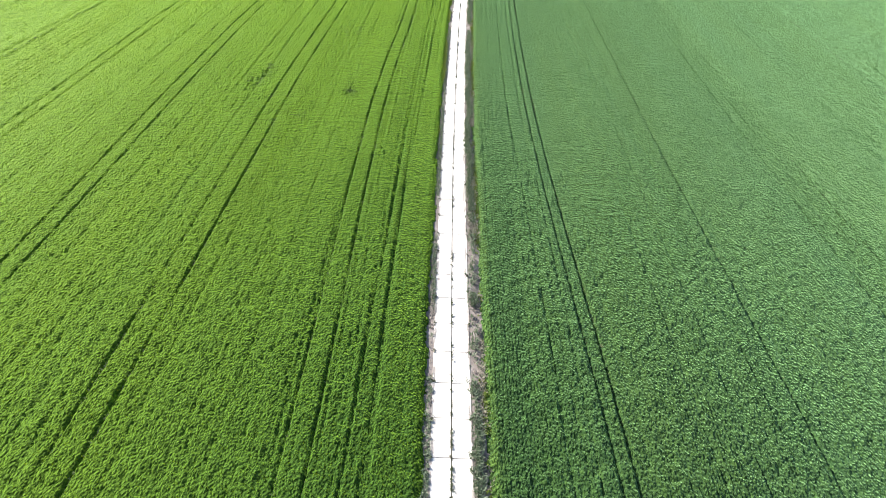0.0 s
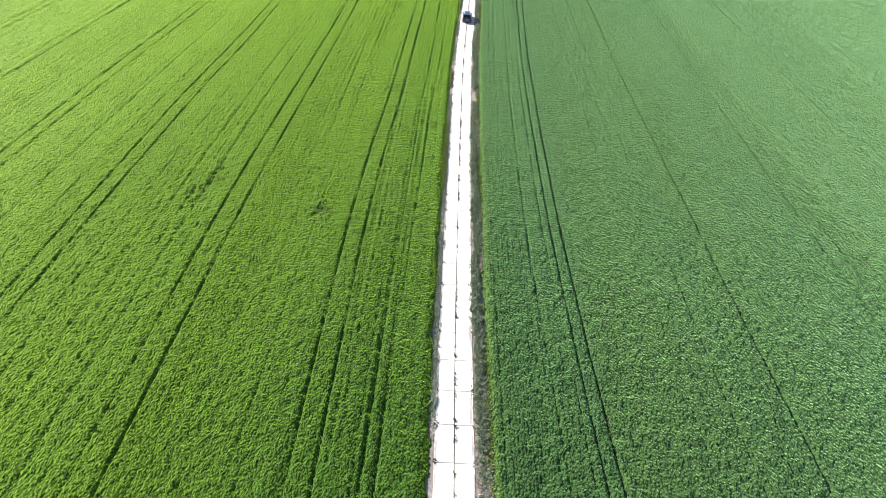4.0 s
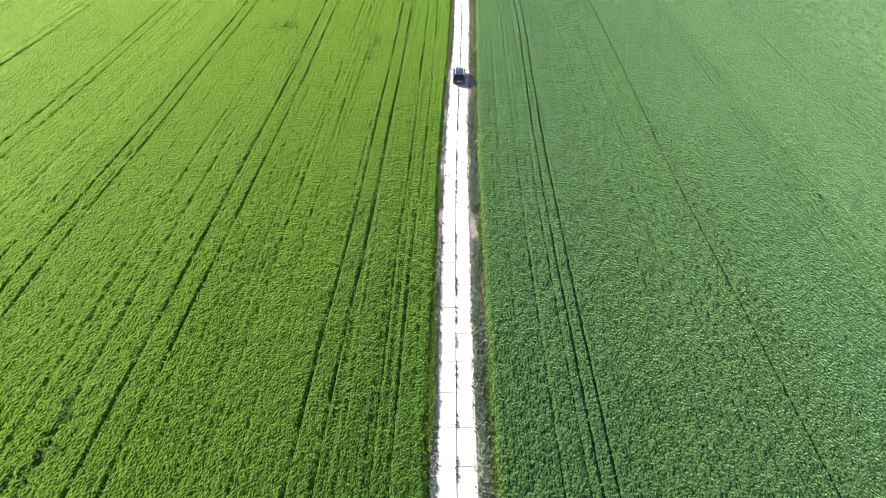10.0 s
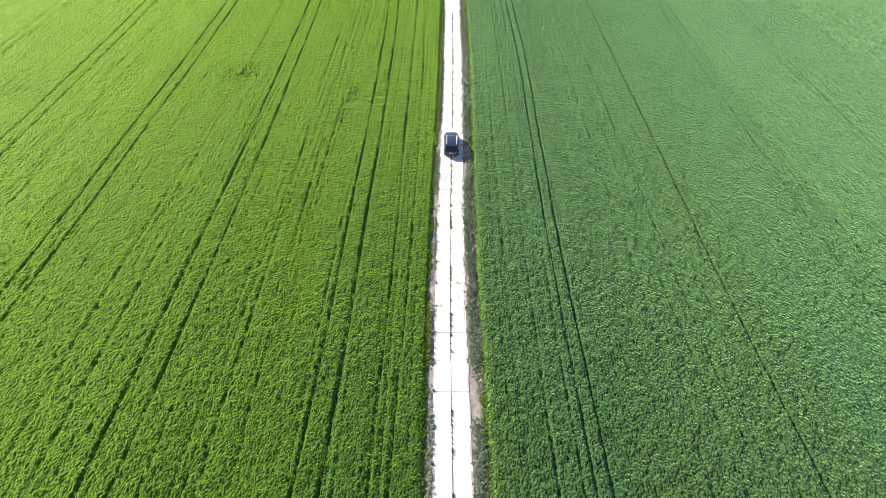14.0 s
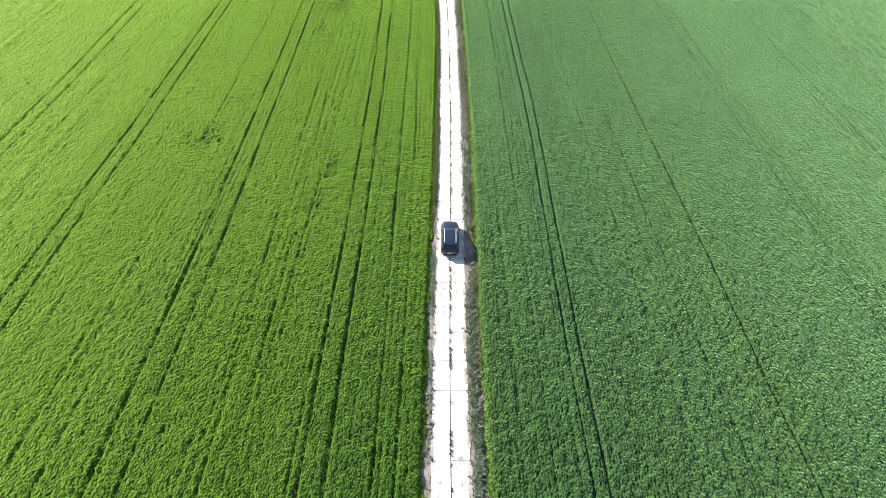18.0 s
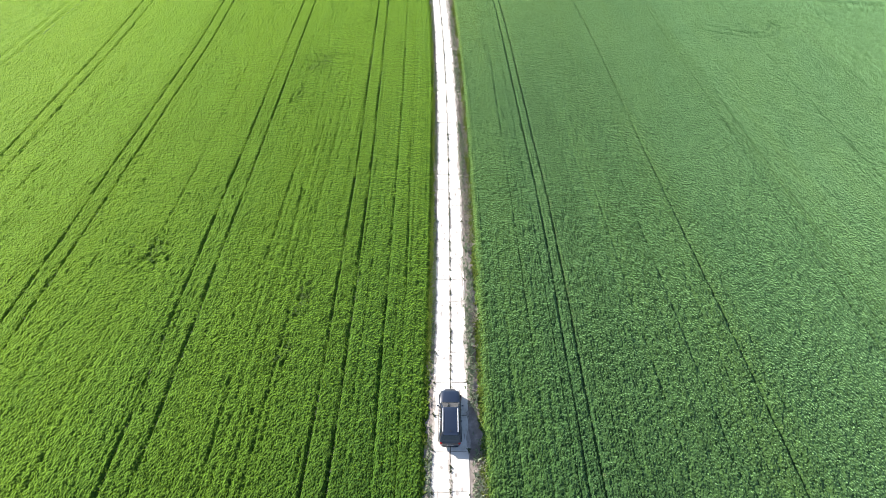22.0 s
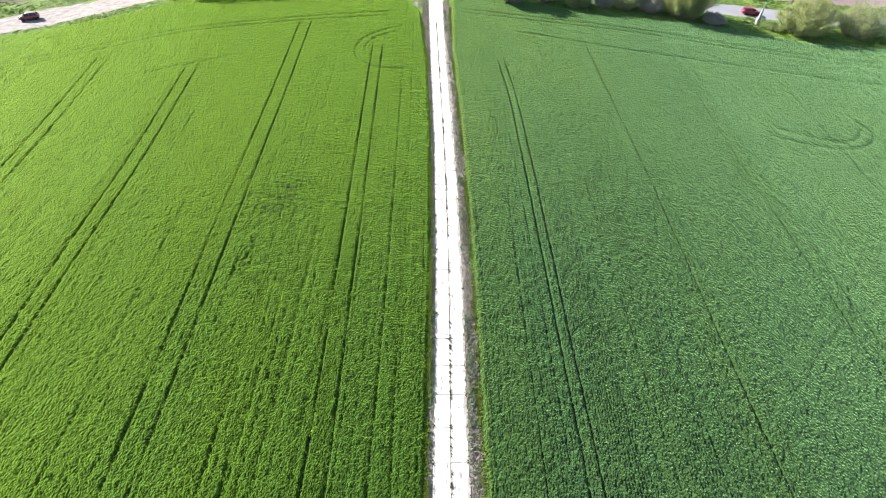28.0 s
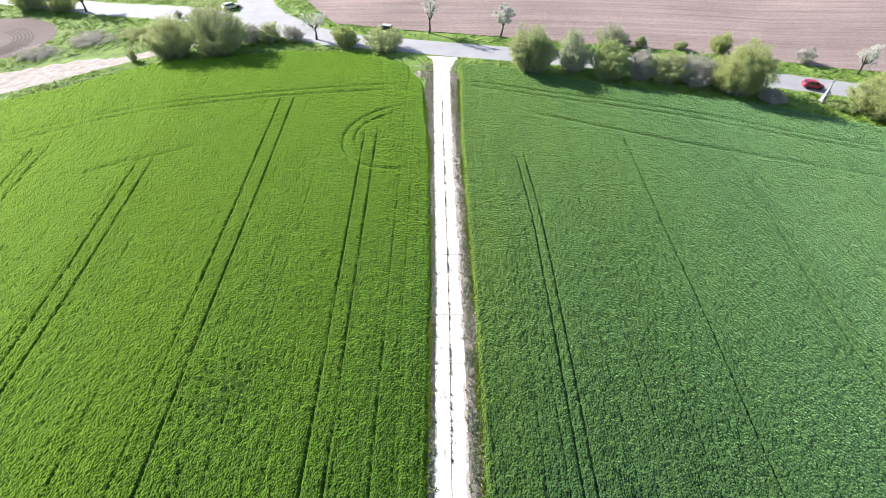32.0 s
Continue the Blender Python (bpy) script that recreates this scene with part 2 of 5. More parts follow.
def concrete():
    m, nt, p = material("slab_concrete")
    w = place(nt, (1, 1, 1), "World")
    rnd = nt.nodes.new("ShaderNodeObjectInfo").outputs["Random"]
    col = ramp(nt, rnd, ((0.0, (0.56, 0.53, 0.48)), (1.0, (0.66, 0.64, 0.6))))
    stain = noisy(nt, w, 0.8, 6, 0.7)
    col = mix(nt, "MULTIPLY", 0.8, col, ramp(nt, stain, ((0.28, (0.62, 0.58, 0.52)), (0.45, (1, 1, 1)))))
    fine = noisy(nt, w, 30.0, 3)
    col = mix(nt, "MULTIPLY", 0.4, col, ramp(nt, fine, ((0.3, (0.8, 0.8, 0.8)), (0.6, (1, 1, 1)))))
    nt.links.new(col, p.inputs["Base Color"])
    p.inputs["Roughness"].default_value = 0.9
    bumped(nt, p, fine, 0.3, 0.01)
    return m


M_CONCRETE = concrete()


# ---- terrain ----
def height(x, y):
    """The lie of the land: almost level, falling off a little to both sides, rising towards the main road."""
    x, y = np.clip(np.asarray(x, float), -110, 110), np.clip(np.asarray(y, float), -40, 330)
    u, v = x / 50, (y - 120) / 100
    return (0.259 + 0.162 * u - 0.804 * np.clip(u * u, 0, 2.6) - 0.006 * v + 0.567 * u * v
            + 2.188 * np.clip(y - 180, 0, 125) / 100 + 0.773 * np.clip(y - 230, 0, 75) / 100)


def zat(x, y):
    return float(height(x, y))


def mesh_object(name, verts, faces, mat, parent=None):
    me = bpy.data.meshes.new(name)
    me.from_pydata([tuple(v) for v in verts], [], faces)
    me.materials.append(mat)
    ob = new(name, me)
    if parent:
        ob.parent = parent
    return ob


def part(name, bm, mat, parent, label=""):
    me = bpy.data.meshes.new(name)
    bmesh.ops.recalc_face_normals(bm, faces=bm.faces)
    bm.to_mesh(me)
    bm.free()
    me.materials.append(mat)
    ob = new(name, me)
    ob.parent = parent
    if label:
        ob["label"] = label
    return ob


def sheet(name, xs, ys, mat, lift=0.0):
    gx, gy = np.meshgrid(xs, ys)
    z = height(gx, gy) + lift
    v = np.stack([gx.ravel(), gy.ravel(), z.ravel()], 1)
    n = len(xs)
    f = [(j * n + i, j * n + i + 1, (j + 1) * n + i + 1, (j + 1) * n + i) for j in range(len(ys) - 1) for i in range(n - 1)]
    ob = mesh_object(name, v, f, mat)
    for p in ob.data.polygons:
        p.use_smooth = True
    return ob


xs = [-3000, -1200, -500, -250, *range(-160, 161, 4), 250, 500, 1200, 3000]
ys = [-3000, -1200, -500, -200, *range(-80, 401, 4), 550, 900, 1600, 3000]
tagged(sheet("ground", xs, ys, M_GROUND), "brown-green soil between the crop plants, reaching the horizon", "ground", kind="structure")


def curve(knots, y):
    """A smooth line through (y, x) knots."""
    ky, kx = zip(*knots)
    lin = np.interp(np.asarray(y, float)[..., None] + np.linspace(-8, 8, 9), ky, kx)
    return lin.mean(-1)


ROAD = ((-30, 2.6), (0, 1.75), (18, 1.35), (36, 1.0), (54, 0.75), (80, 0.75), (108, 0.95), (128, 1.45), (145, 2.1), (161, 2.6), (188, 3.2), (210, 3.25), (227, 3.0), (262, 2.4), (280, 2.2))
JOINT = ((0, 0.5), (54, 0.42), (83, 0.28), (110, 0.03), (128, -0.28), (147, 0.45), (165, 0.58), (187, 1.64), (203, 1.98), (218, 2.43), (270, 3.2))
SLAB_W = 1.5


def road_x(y):
    return curve(ROAD, y)


def ribbon(name, line, widths, mat, lift, step=2.0, edge=0.0, seed=3):
    """A strip laid on the land along a line of (x, y), with uneven edges."""
    pts = np.array(line, float)
    seg = np.r_[0, np.cumsum(np.hypot(*np.diff(pts, axis=0).T))]
    s = np.arange(0, seg[-1], step)
    w = np.interp(s, seg, widths)
    px, py = np.interp(s, seg, pts[:, 0]), np.interp(s, seg, pts[:, 1])
    k = np.ones(7) / 7
    px, py = np.convolve(np.pad(px, 3, "edge"), k, "valid"), np.convolve(np.pad(py, 3, "edge"), k, "valid")
    tx, ty = np.gradient(px), np.gradient(py)
    ln = np.hypot(tx, ty)
    nx, ny = -ty / ln, tx / ln
    rng = np.random.RandomState(seed)
    verts, faces, cols = [], [], 7
    for i in range(len(s)):
        a, b = rng.uniform(-edge, edge, 2)
        for q in np.linspace(-w[i] / 2 + a, w[i] / 2 + b, cols):
            x, y = px[i] + nx[i] * q, py[i] + ny[i] * q
            verts.append((x, y, zat(x, y) + lift))
    for i in range(len(s) - 1):
        for q in range(cols - 1):
            o = i * cols + q
            faces.append((o, o + cols, o + cols + 1, o + 1))
    return mesh_object(name, verts, faces, mat)


# main road, its two arms, the gravel lane
tagged(ribbon("road", ((-24, 285), (-7, 281.5), (5, 279.2), (22, 276.8), (43, 273.7), (64.5, 270.6), (86, 266.8), (130, 258.5), (240, 238)), (6.4, 6.2, 6.4, 6.2, 6.4, 7.0, 6.6, 6.6, 6.6), M_ASPHALT, 0.06), "pale worn asphalt country road past the field", "road", kind="structure")
tagged(ribbon("road", ((-18, 284), (-27, 287), (-36, 294), (-42, 303), (-46, 315), (-52, 345), (-60, 400)), (6, 7.5, 9.5, 9, 7.5, 7, 7), M_ASPHALT, 0.055), "pale asphalt road curving away at the fork", "road", kind="structure")
tagged(ribbon("road", ((-32, 290), (-45, 296), (-60, 301), (-76, 305), (-110, 314), (-170, 330)), (7, 9, 8.5, 8, 7.5, 7.5), M_ASPHALT, 0.05), "pale asphalt side road with grass verges", "road", kind="structure")
tagged(ribbon("gravel_lane", ((-150, 228), (-110, 250), (-95, 257.5), (-80, 265), (-72, 270.3), (-63.5, 275.4), (-56.5, 279), (-50, 283.5), (-42, 290)), (4, 4, 4.5, 5, 4.4, 3.4, 3, 3, 3), M_GRAVEL, 0.07, edge=0.15), "sun-bleached gravel lane along the field edge", "lane", kind="structure")

tagged(ribbon("rubble_patch", ((-96, 262), (-86, 267.5), (-76, 272.5), (-68, 275.5), (-60, 278)), (5, 7, 6, 3.5, 1.0), M_GRAVEL, 0.045, edge=0.8), "pale trampled gravel patch beside the lane", "gravel", kind="structure")
tagged(ribbon("road_mouth", ((2.45, 260.5), (2.4, 267), (2.6, 271), (2.8, 274.5), (3.0, 277)), (3.1, 3.15, 3.4, 4.6, 8.0), M_CONCRETE, 0.085, 0.7, 0.12), "bleached concrete mouth where the track meets the road", "road", kind="structure")
tagged(ribbon("bare_soil", ((1.1, 222), (0.7, 240), (0.1, 250), (-1.0, 262), (-2.4, 273)), (0.8, 1.1, 1.6, 3.0, 3.4), M_GRAVEL, 0.066, 0.7, 0.5, 5), "bare trodden soil at the corner of the field", "soil", kind="structure")
tagged(ribbon("bare_soil", ((4.9, 222), (4.8, 240), (4.7, 250), (4.8, 258), (5.6, 267), (8.0, 273.5)), (0.7, 1.0, 1.2, 1.5, 2.0, 2.4), M_GRAVEL, 0.066, 0.7, 0.4, 6), "bare trodden soil at the corner of the field", "soil", kind="structure")
tagged(ribbon("verge", [(float(road_x(y)) + 0.3, y) for y in range(-30, 274, 4)], [5.6] * 76, M_VERGE, 0.036, 1.0, 0.25), "trampled grey-brown soil along the concrete track", "verge", kind="structure")


def rectangle(name, x0, x1, y_of_low, y_of_high, mat, lift, step=3.0, rows=24, power=1):
    gx = np.arange(x0, x1 + 0.1, step)
    v, f = [], []
    for x in gx:
        for q in np.linspace(0, 1, rows) ** power:
            y = y_of_low(x) * (1 - q) + y_of_high(x) * q
            v.append((x, y, zat(x, y) + lift))
    for i in range(len(gx) - 1):
        for j in range(rows - 1):
            o = i * rows + j
            f.append((o, o + rows, o + rows + 1, o + 1))
    return mesh_object(name, v, f, mat)


def far_edge(x):
    return np.interp(x, (-36, -30, -22, -8, 6, 28, 66, 90, 130, 240), (330, 306, 292.5, 289, 287, 283.5, 279.5, 275, 266, 245))


tagged(rectangle("ploughed_field", -36, 240, far_edge, lambda x: 900 + 0 * x, M_PLOUGH, 0.16, rows=70, power=2), "bare reddish-brown ploughed field with faint drill lines", "field", kind="structure")


def disc(name, outline, mat, lift):
    bm = bmesh.new()
    vs = [bm.verts.new((x, y, zat(x, y) + lift)) for x, y in outline]
    bm.faces.new(vs)
    bmesh.ops.triangulate(bm, faces=bm.faces)
    me = bpy.data.meshes.new(name)
    bm.to_mesh(me)
    bm.free()
    me.materials.append(mat)
    return new(name, me)


tagged(disc("bare_field", ((-160, 262), (-120, 268), (-95, 275), (-86, 280), (-82.5, 287), (-85, 295), (-94, 300.5), (-106, 302), (-150, 306)), M_PLOUGH_DARK, 0.05), "bare dark tilled field with curved tyre marks", "field", kind="structure")
for k in range(6):
    arc = [(-104 + (13.5 + k * 0.75) * math.cos(a), 286 + (7.5 + k * 0.62) * math.sin(a)) for a in np.linspace(-1.4, 1.0, 14)]
    tagged(ribbon("tyre_mark", arc, [0.28] * 14, M_RUT, 0.09, 0.7, 0.06), "dark curved tyre mark in bare soil", "tyre mark", "tyre marks in the bare field", "structure")


# ---- plants in quantity ----
def tufts(name, x, y, z, size, blades, mat, reach=0.27, tall=0.46, wide=0.13, seed=1):
    """Tufts of bent blades: arrays of places and sizes; each blade is one tapering leaf."""
    rng = np.random.RandomState(seed)
    n = len(x)
    a = rng.uniform(0, 2 * np.pi, (n, blades))
    h = size[:, None] * tall * rng.uniform(0.65, 1.15, (n, blades))
    r = size[:, None] * reach * rng.uniform(0.5, 1.2, (n, blades))
    w = size[:, None] * wide * rng.uniform(0.7, 1.3, (n, blades)) * 0.5
    bx = x[:, None] + size[:, None] * rng.uniform(-0.08, 0.08, (n, blades))
    by = y[:, None] + size[:, None] * rng.uniform(-0.08, 0.08, (n, blades))
    ca, sa = np.cos(a), np.sin(a)
    zz = np.broadcast_to(z[:, None], a.shape)
    v = np.empty((n, blades, 3, 3), np.float32)
    v[..., 0, 0], v[..., 0, 1], v[..., 0, 2] = bx - sa * w, by + ca * w, zz + h * 0.45
    v[..., 1, 0], v[..., 1, 1], v[..., 1, 2] = bx + sa * w, by - ca * w, zz + h * 0.45
    v[..., 2, 0], v[..., 2, 1], v[..., 2, 2] = bx + ca * r, by + sa * r, zz + h
    return triangles(name, v.reshape(-1, 3), mat)


def triangles(name, v, mat):
    m = len(v) // 3
    me = bpy.data.meshes.new(name)
    me.vertices.add(m * 3)
    me.vertices.foreach_set("co", np.ascontiguousarray(v, np.float32).ravel())
    me.loops.add(m * 3)
    me.loops.foreach_set("vertex_index", np.arange(m * 3, dtype=np.int32))
    me.polygons.add(m)
    me.polygons.foreach_set("loop_start", np.arange(0, m * 3, 3, dtype=np.int32))
    me.update(calc_edges=True)
    me.materials.append(mat)
    return new(name, me)


LEFT_END = ((-150, 229), (-100, 250), (-78, 260.5), (-69, 264), (-57, 272.3), (-52, 274.4), (-41, 275.5), (-30, 278), (-14, 277.5), (-4.6, 272), (0, 262))
RIGHT_END = ((4, 270), (6, 272.3), (16, 271.5), (26, 267.5), (46, 262.3), (61, 260), (68, 257.5), (81, 253.5), (150, 240))
# wheel tracks: side of the pair, gauge, depth of the gap, and the line as (y, x)
TRACKS = (
    (1.95, 0.34, 0.28, ((-20, -10.2), (12, -10.3), (40, -11.1), (65, -11.6), (82, -11.4), (105, -10.4), (123, -10.2), (144, -9.7), (172, -9.5), (215, -9.8), (250, -10.0))),
    (2.35, 0.38, 0.3, ((-20, -26), (30, -26.1), (75, -26.6), (112, -25.8), (137, -25.4), (158, -25.6), (198, -25.8), (238, -25.8), (262, -26))),
    (2.1, 0.34, 0.34, ((-20, -41.5), (40, -41.7), (65, -42.4), (100, -42.8), (124, -42.1), (143, -42.4), (155, -42.1), (182, -42.6), (213, -42.3), (243, -43.6))),
    (2.2, 0.28, 0.24, ((-20, -59), (74, -59.3), (106, -59.4), (136, -58.5), (157, -58.7), (187, -59.5), (218, -60.0), (243, -61.6), (248, -62))),
    (2.0, 0.26, 0.24, ((-20, -77), (100, -77.2), (136, -77.0), (160, -76.8), (187, -77.5), (228, -77.6), (246, -78.5))),
    (2.0, 0.22, 0.2, ((-20, -92.5), (129, -92.4), (220, -93.5))),
    (1.2, 0.26, 0.30, ((-20, 13.5), (13, 13.2), (30, 12.5), (48, 11.7), (71, 11.2), (93, 11.4), (116, 11.8), (137, 12.7), (165, 14.1), (204, 14.5), (232, 14.6), (244, 13.5))),
    (2.3, 0.1, 0.24, ((-20, 26.4), (64, 26.4), (93, 26.7), (114, 26.8), (124, 27.2), (140, 27.9), (160, 28.4), (189, 29.2), (212, 29.7), (250, 29.5))),
    (2.0, 0.2, 0.1, ((-20, 42.4), (66, 42.4), (94, 42.9), (116, 43.7), (143, 44.6), (163, 45.4), (191, 46.6), (210, 46.6), (240, 48.0))),
    (2.0, 0.16, 0.09, ((-20, 60.5), (90, 60.8), (123, 61.4), (145, 62.5), (164, 62.9), (183, 63.8), (216, 64.6), (236, 65.2))),
    (2.0, 0.14, 0.08, ((-20, 78.5), (100, 79), (166, 81.8), (196, 84.2), (240, 86))),
)
SEAMS = ((0.2, ((-20, -6.1), (40, -5.9), (100, -5.3), (118, -4.7), (140, -4.5), (175, -4.0), (196, -3.8), (260, -3.8))),
         (0.18, ((-20, -4.4), (38, -4.9), (102, -3.7), (118, -2.9), (130, -2.8), (156, -2.2), (174, -2.4), (194, -1.9), (232, -2.1), (260, -2.2))),
         (0.13, ((-20, -15.2), (106, -15.4), (146, -15.6), (190, -16.4), (260, -16.2))), (0.12, ((-20, -17.8), (118, -17.6), (150, -18.0), (170, -17.7), (260, -18.4))), (0.12, ((-20, -21.5), (120, -21.7), (260, -21.0))),
         (0.11, ((-20, -31), (260, -31))), (0.12, ((-20, -36.6), (130, -36.3), (152, -36.8), (260, -37))), (0.12, ((-20, -52.4), (210, -52.6), (260, -52.8))),
         (0.14, ((-20, 10.2), (30, 9.6), (71, 8.4), (105, 8.75), (137, 9.8), (204, 11.5), (260, 11.4))), (0.13, ((-20, 12.2), (30, 11.5), (71, 10.3), (103, 10.6), (116, 11.1), (165, 12.9), (204, 13.3), (260, 13.2))),
         (0.12, ((-20, 20.6), (100, 20.2), (204, 22.6), (260, 22.6))), (0.13, ((-20, 23.4), (64, 23.6), (89, 24.0), (140, 25.2), (188, 26.2), (236, 26.2))))
# tracks that run across or turn: as (x, y)
TURNS = (((-120, 224), (-67.8, 245.8), (-57.3, 251.9), (-49.3, 255.5), (-35.6, 258.4), (-25.9, 260.0), (-16.1, 261.3), (-8, 262)),
         ((-120, 226.5), (-69.6, 248.2), (-50.1, 257.4), (-35, 260.3), (-17.4, 263.1), (-8, 264)),
         ((8, 263.5), (15.1, 261.9), (24.4, 259.2), (43.5, 255.5), (60.6, 249.4), (74.8, 246), (120, 236)),
         ((8, 265.3), (15.1, 263.7), (24.4, 261.0), (43.5, 257.3), (60.6, 251.2), (74.8, 247.8), (120, 238)),
         ((18.7, 254.4), (32.1, 249.7), (40.6, 246.9), (57.1, 242.5), (70.4, 239.2), (120, 229)),
         ((-4.5, 256.6), (-6.5, 256), (-10.2, 253.8), (-13, 249.5), (-13.4, 245.5), (-12.2, 241.7), (-9.5, 239.2), (-4.5, 238.5)),
         ((-6, 254), (-9.5, 252), (-11.6, 248.5), (-11.2, 245), (-9.9, 242)),
         ((54.9, 219), (60, 216.4), (65.8, 215.2), (70.8, 217), (73.6, 220.8), (72, 224)),
         ((57, 221), (62, 218.3), (66.5, 217.2), (70, 219), (71.5, 221.5)),
         ((-50, 238.3), (-46.5, 240), (-44.5, 241.5)), ((-44, 241), (-40, 243), (-36.5, 244.5)))
# trodden or thin places: x, y, radius across, radius along, share of plants lost
THIN = ((-29.7, 77.0, 1.1, 5.0, 0.4), (-19.5, 96, 4, 4, 0.25), (-30.8, 72.5, 1.3, 2.5, 0.4), (-15.5, 71.5, 1.6, 2.6, 0.5), (-31, 157.5, 3.2, 3.2, 0.5), (-13, 151, 1.0, 3.5, 0.55), (-19, 203, 4.2, 4.5, 0.4), (-20.5, 192, 0.9, 4.0, 0.55),
        (-10.5, 104, 2, 3, 0.35), (-13.5, 144, 1.5, 2, 0.4), (-21, 62, 1.4, 2.4, 0.3), (31, 98, 2.6, 20, 0.2), (21, 130, 1.2, 30, 0.2))


def off_line(x, y, line):
    """How far each place is from a smoothed polyline, 9 m at most."""
    gap = np.full(len(x), 9.0)
    pts = np.array(line, float)
    for k in range(3):
        mid = (pts[:-1] + pts[1:]) / 2
        q = np.empty((len(pts) + len(mid), 2))
        q[0::2], q[1::2] = pts, mid
        q[2:-2:2] = pts[1:-1] * 0.5 + (mid[:-1] + mid[1:]) * 0.25
        pts = q
    box = (x > pts[:, 0].min() - 6) & (x < pts[:, 0].max() + 6) & (y > pts[:, 1].min() - 6) & (y < pts[:, 1].max() + 6)
    idx = np.nonzero(box)[0]
    px, py = x[idx], y[idx]
    best = np.full(len(idx), 9.0)
    for (ax, ay), (bx, by) in zip(pts[:-1], pts[1:]):
        dx, dy = bx - ax, by - ay
        t = np.clip(((px - ax) * dx + (py - ay) * dy) / (dx * dx + dy * dy + 1e-9), 0, 1)
        best = np.minimum(best, np.hypot(px - ax - t * dx, py - ay - t * dy))
    gap[idx] = best
    return gap


def mottle(x, y, sx, sy, seed):
    """Smooth random field over the plane, about -1 to 1."""
    t = np.random.RandomState(seed).uniform(-1, 1, (256, 256))
    u, v = x / sx + 900.0, y / sy + 900.0
    i, j = np.floor(u).astype(int), np.floor(v).astype(int)
    a, b = u - i, v - j
    a, b = a * a * (3 - 2 * a), b * b * (3 - 2 * b)
    g = lambda p, q: t[p % 256, q % 256]
    return (g(i, j) * (1 - a) + g(i + 1, j) * a) * (1 - b) + (g(i, j + 1) * (1 - a) + g(i + 1, j + 1) * a) * b


def crop_edge(y, side):
    """Where the crop begins beside the track; it draws back towards the junction."""
    if side < 0:
        return -2.08 - 1.3 * np.clip((y - 236) / 30, 0, 1) ** 1.4
    return 2.6 + 0.6 * np.clip((y - 246) / 22, 0, 1)


def standing(x, y, side, rng, ragged):
    """Where the crop stands: True inside the field, off the wheel tracks, seams and turns."""
    end = np.interp(x, *zip(*(LEFT_END if side < 0 else RIGHT_END)))
    keep = y < end + rng.normal(0, ragged, len(y))
    edge = road_x(y) + crop_edge(y, side) + 0.16 * mottle(x * 0, y, 1.0, 1.1, 77 + side) + 0.14 * mottle(x * 0, y, 1.0, 7.0, 87 + side)
    keep &= side * (x - edge) > rng.normal(0, ragged * 0.4, len(y))
    return keep


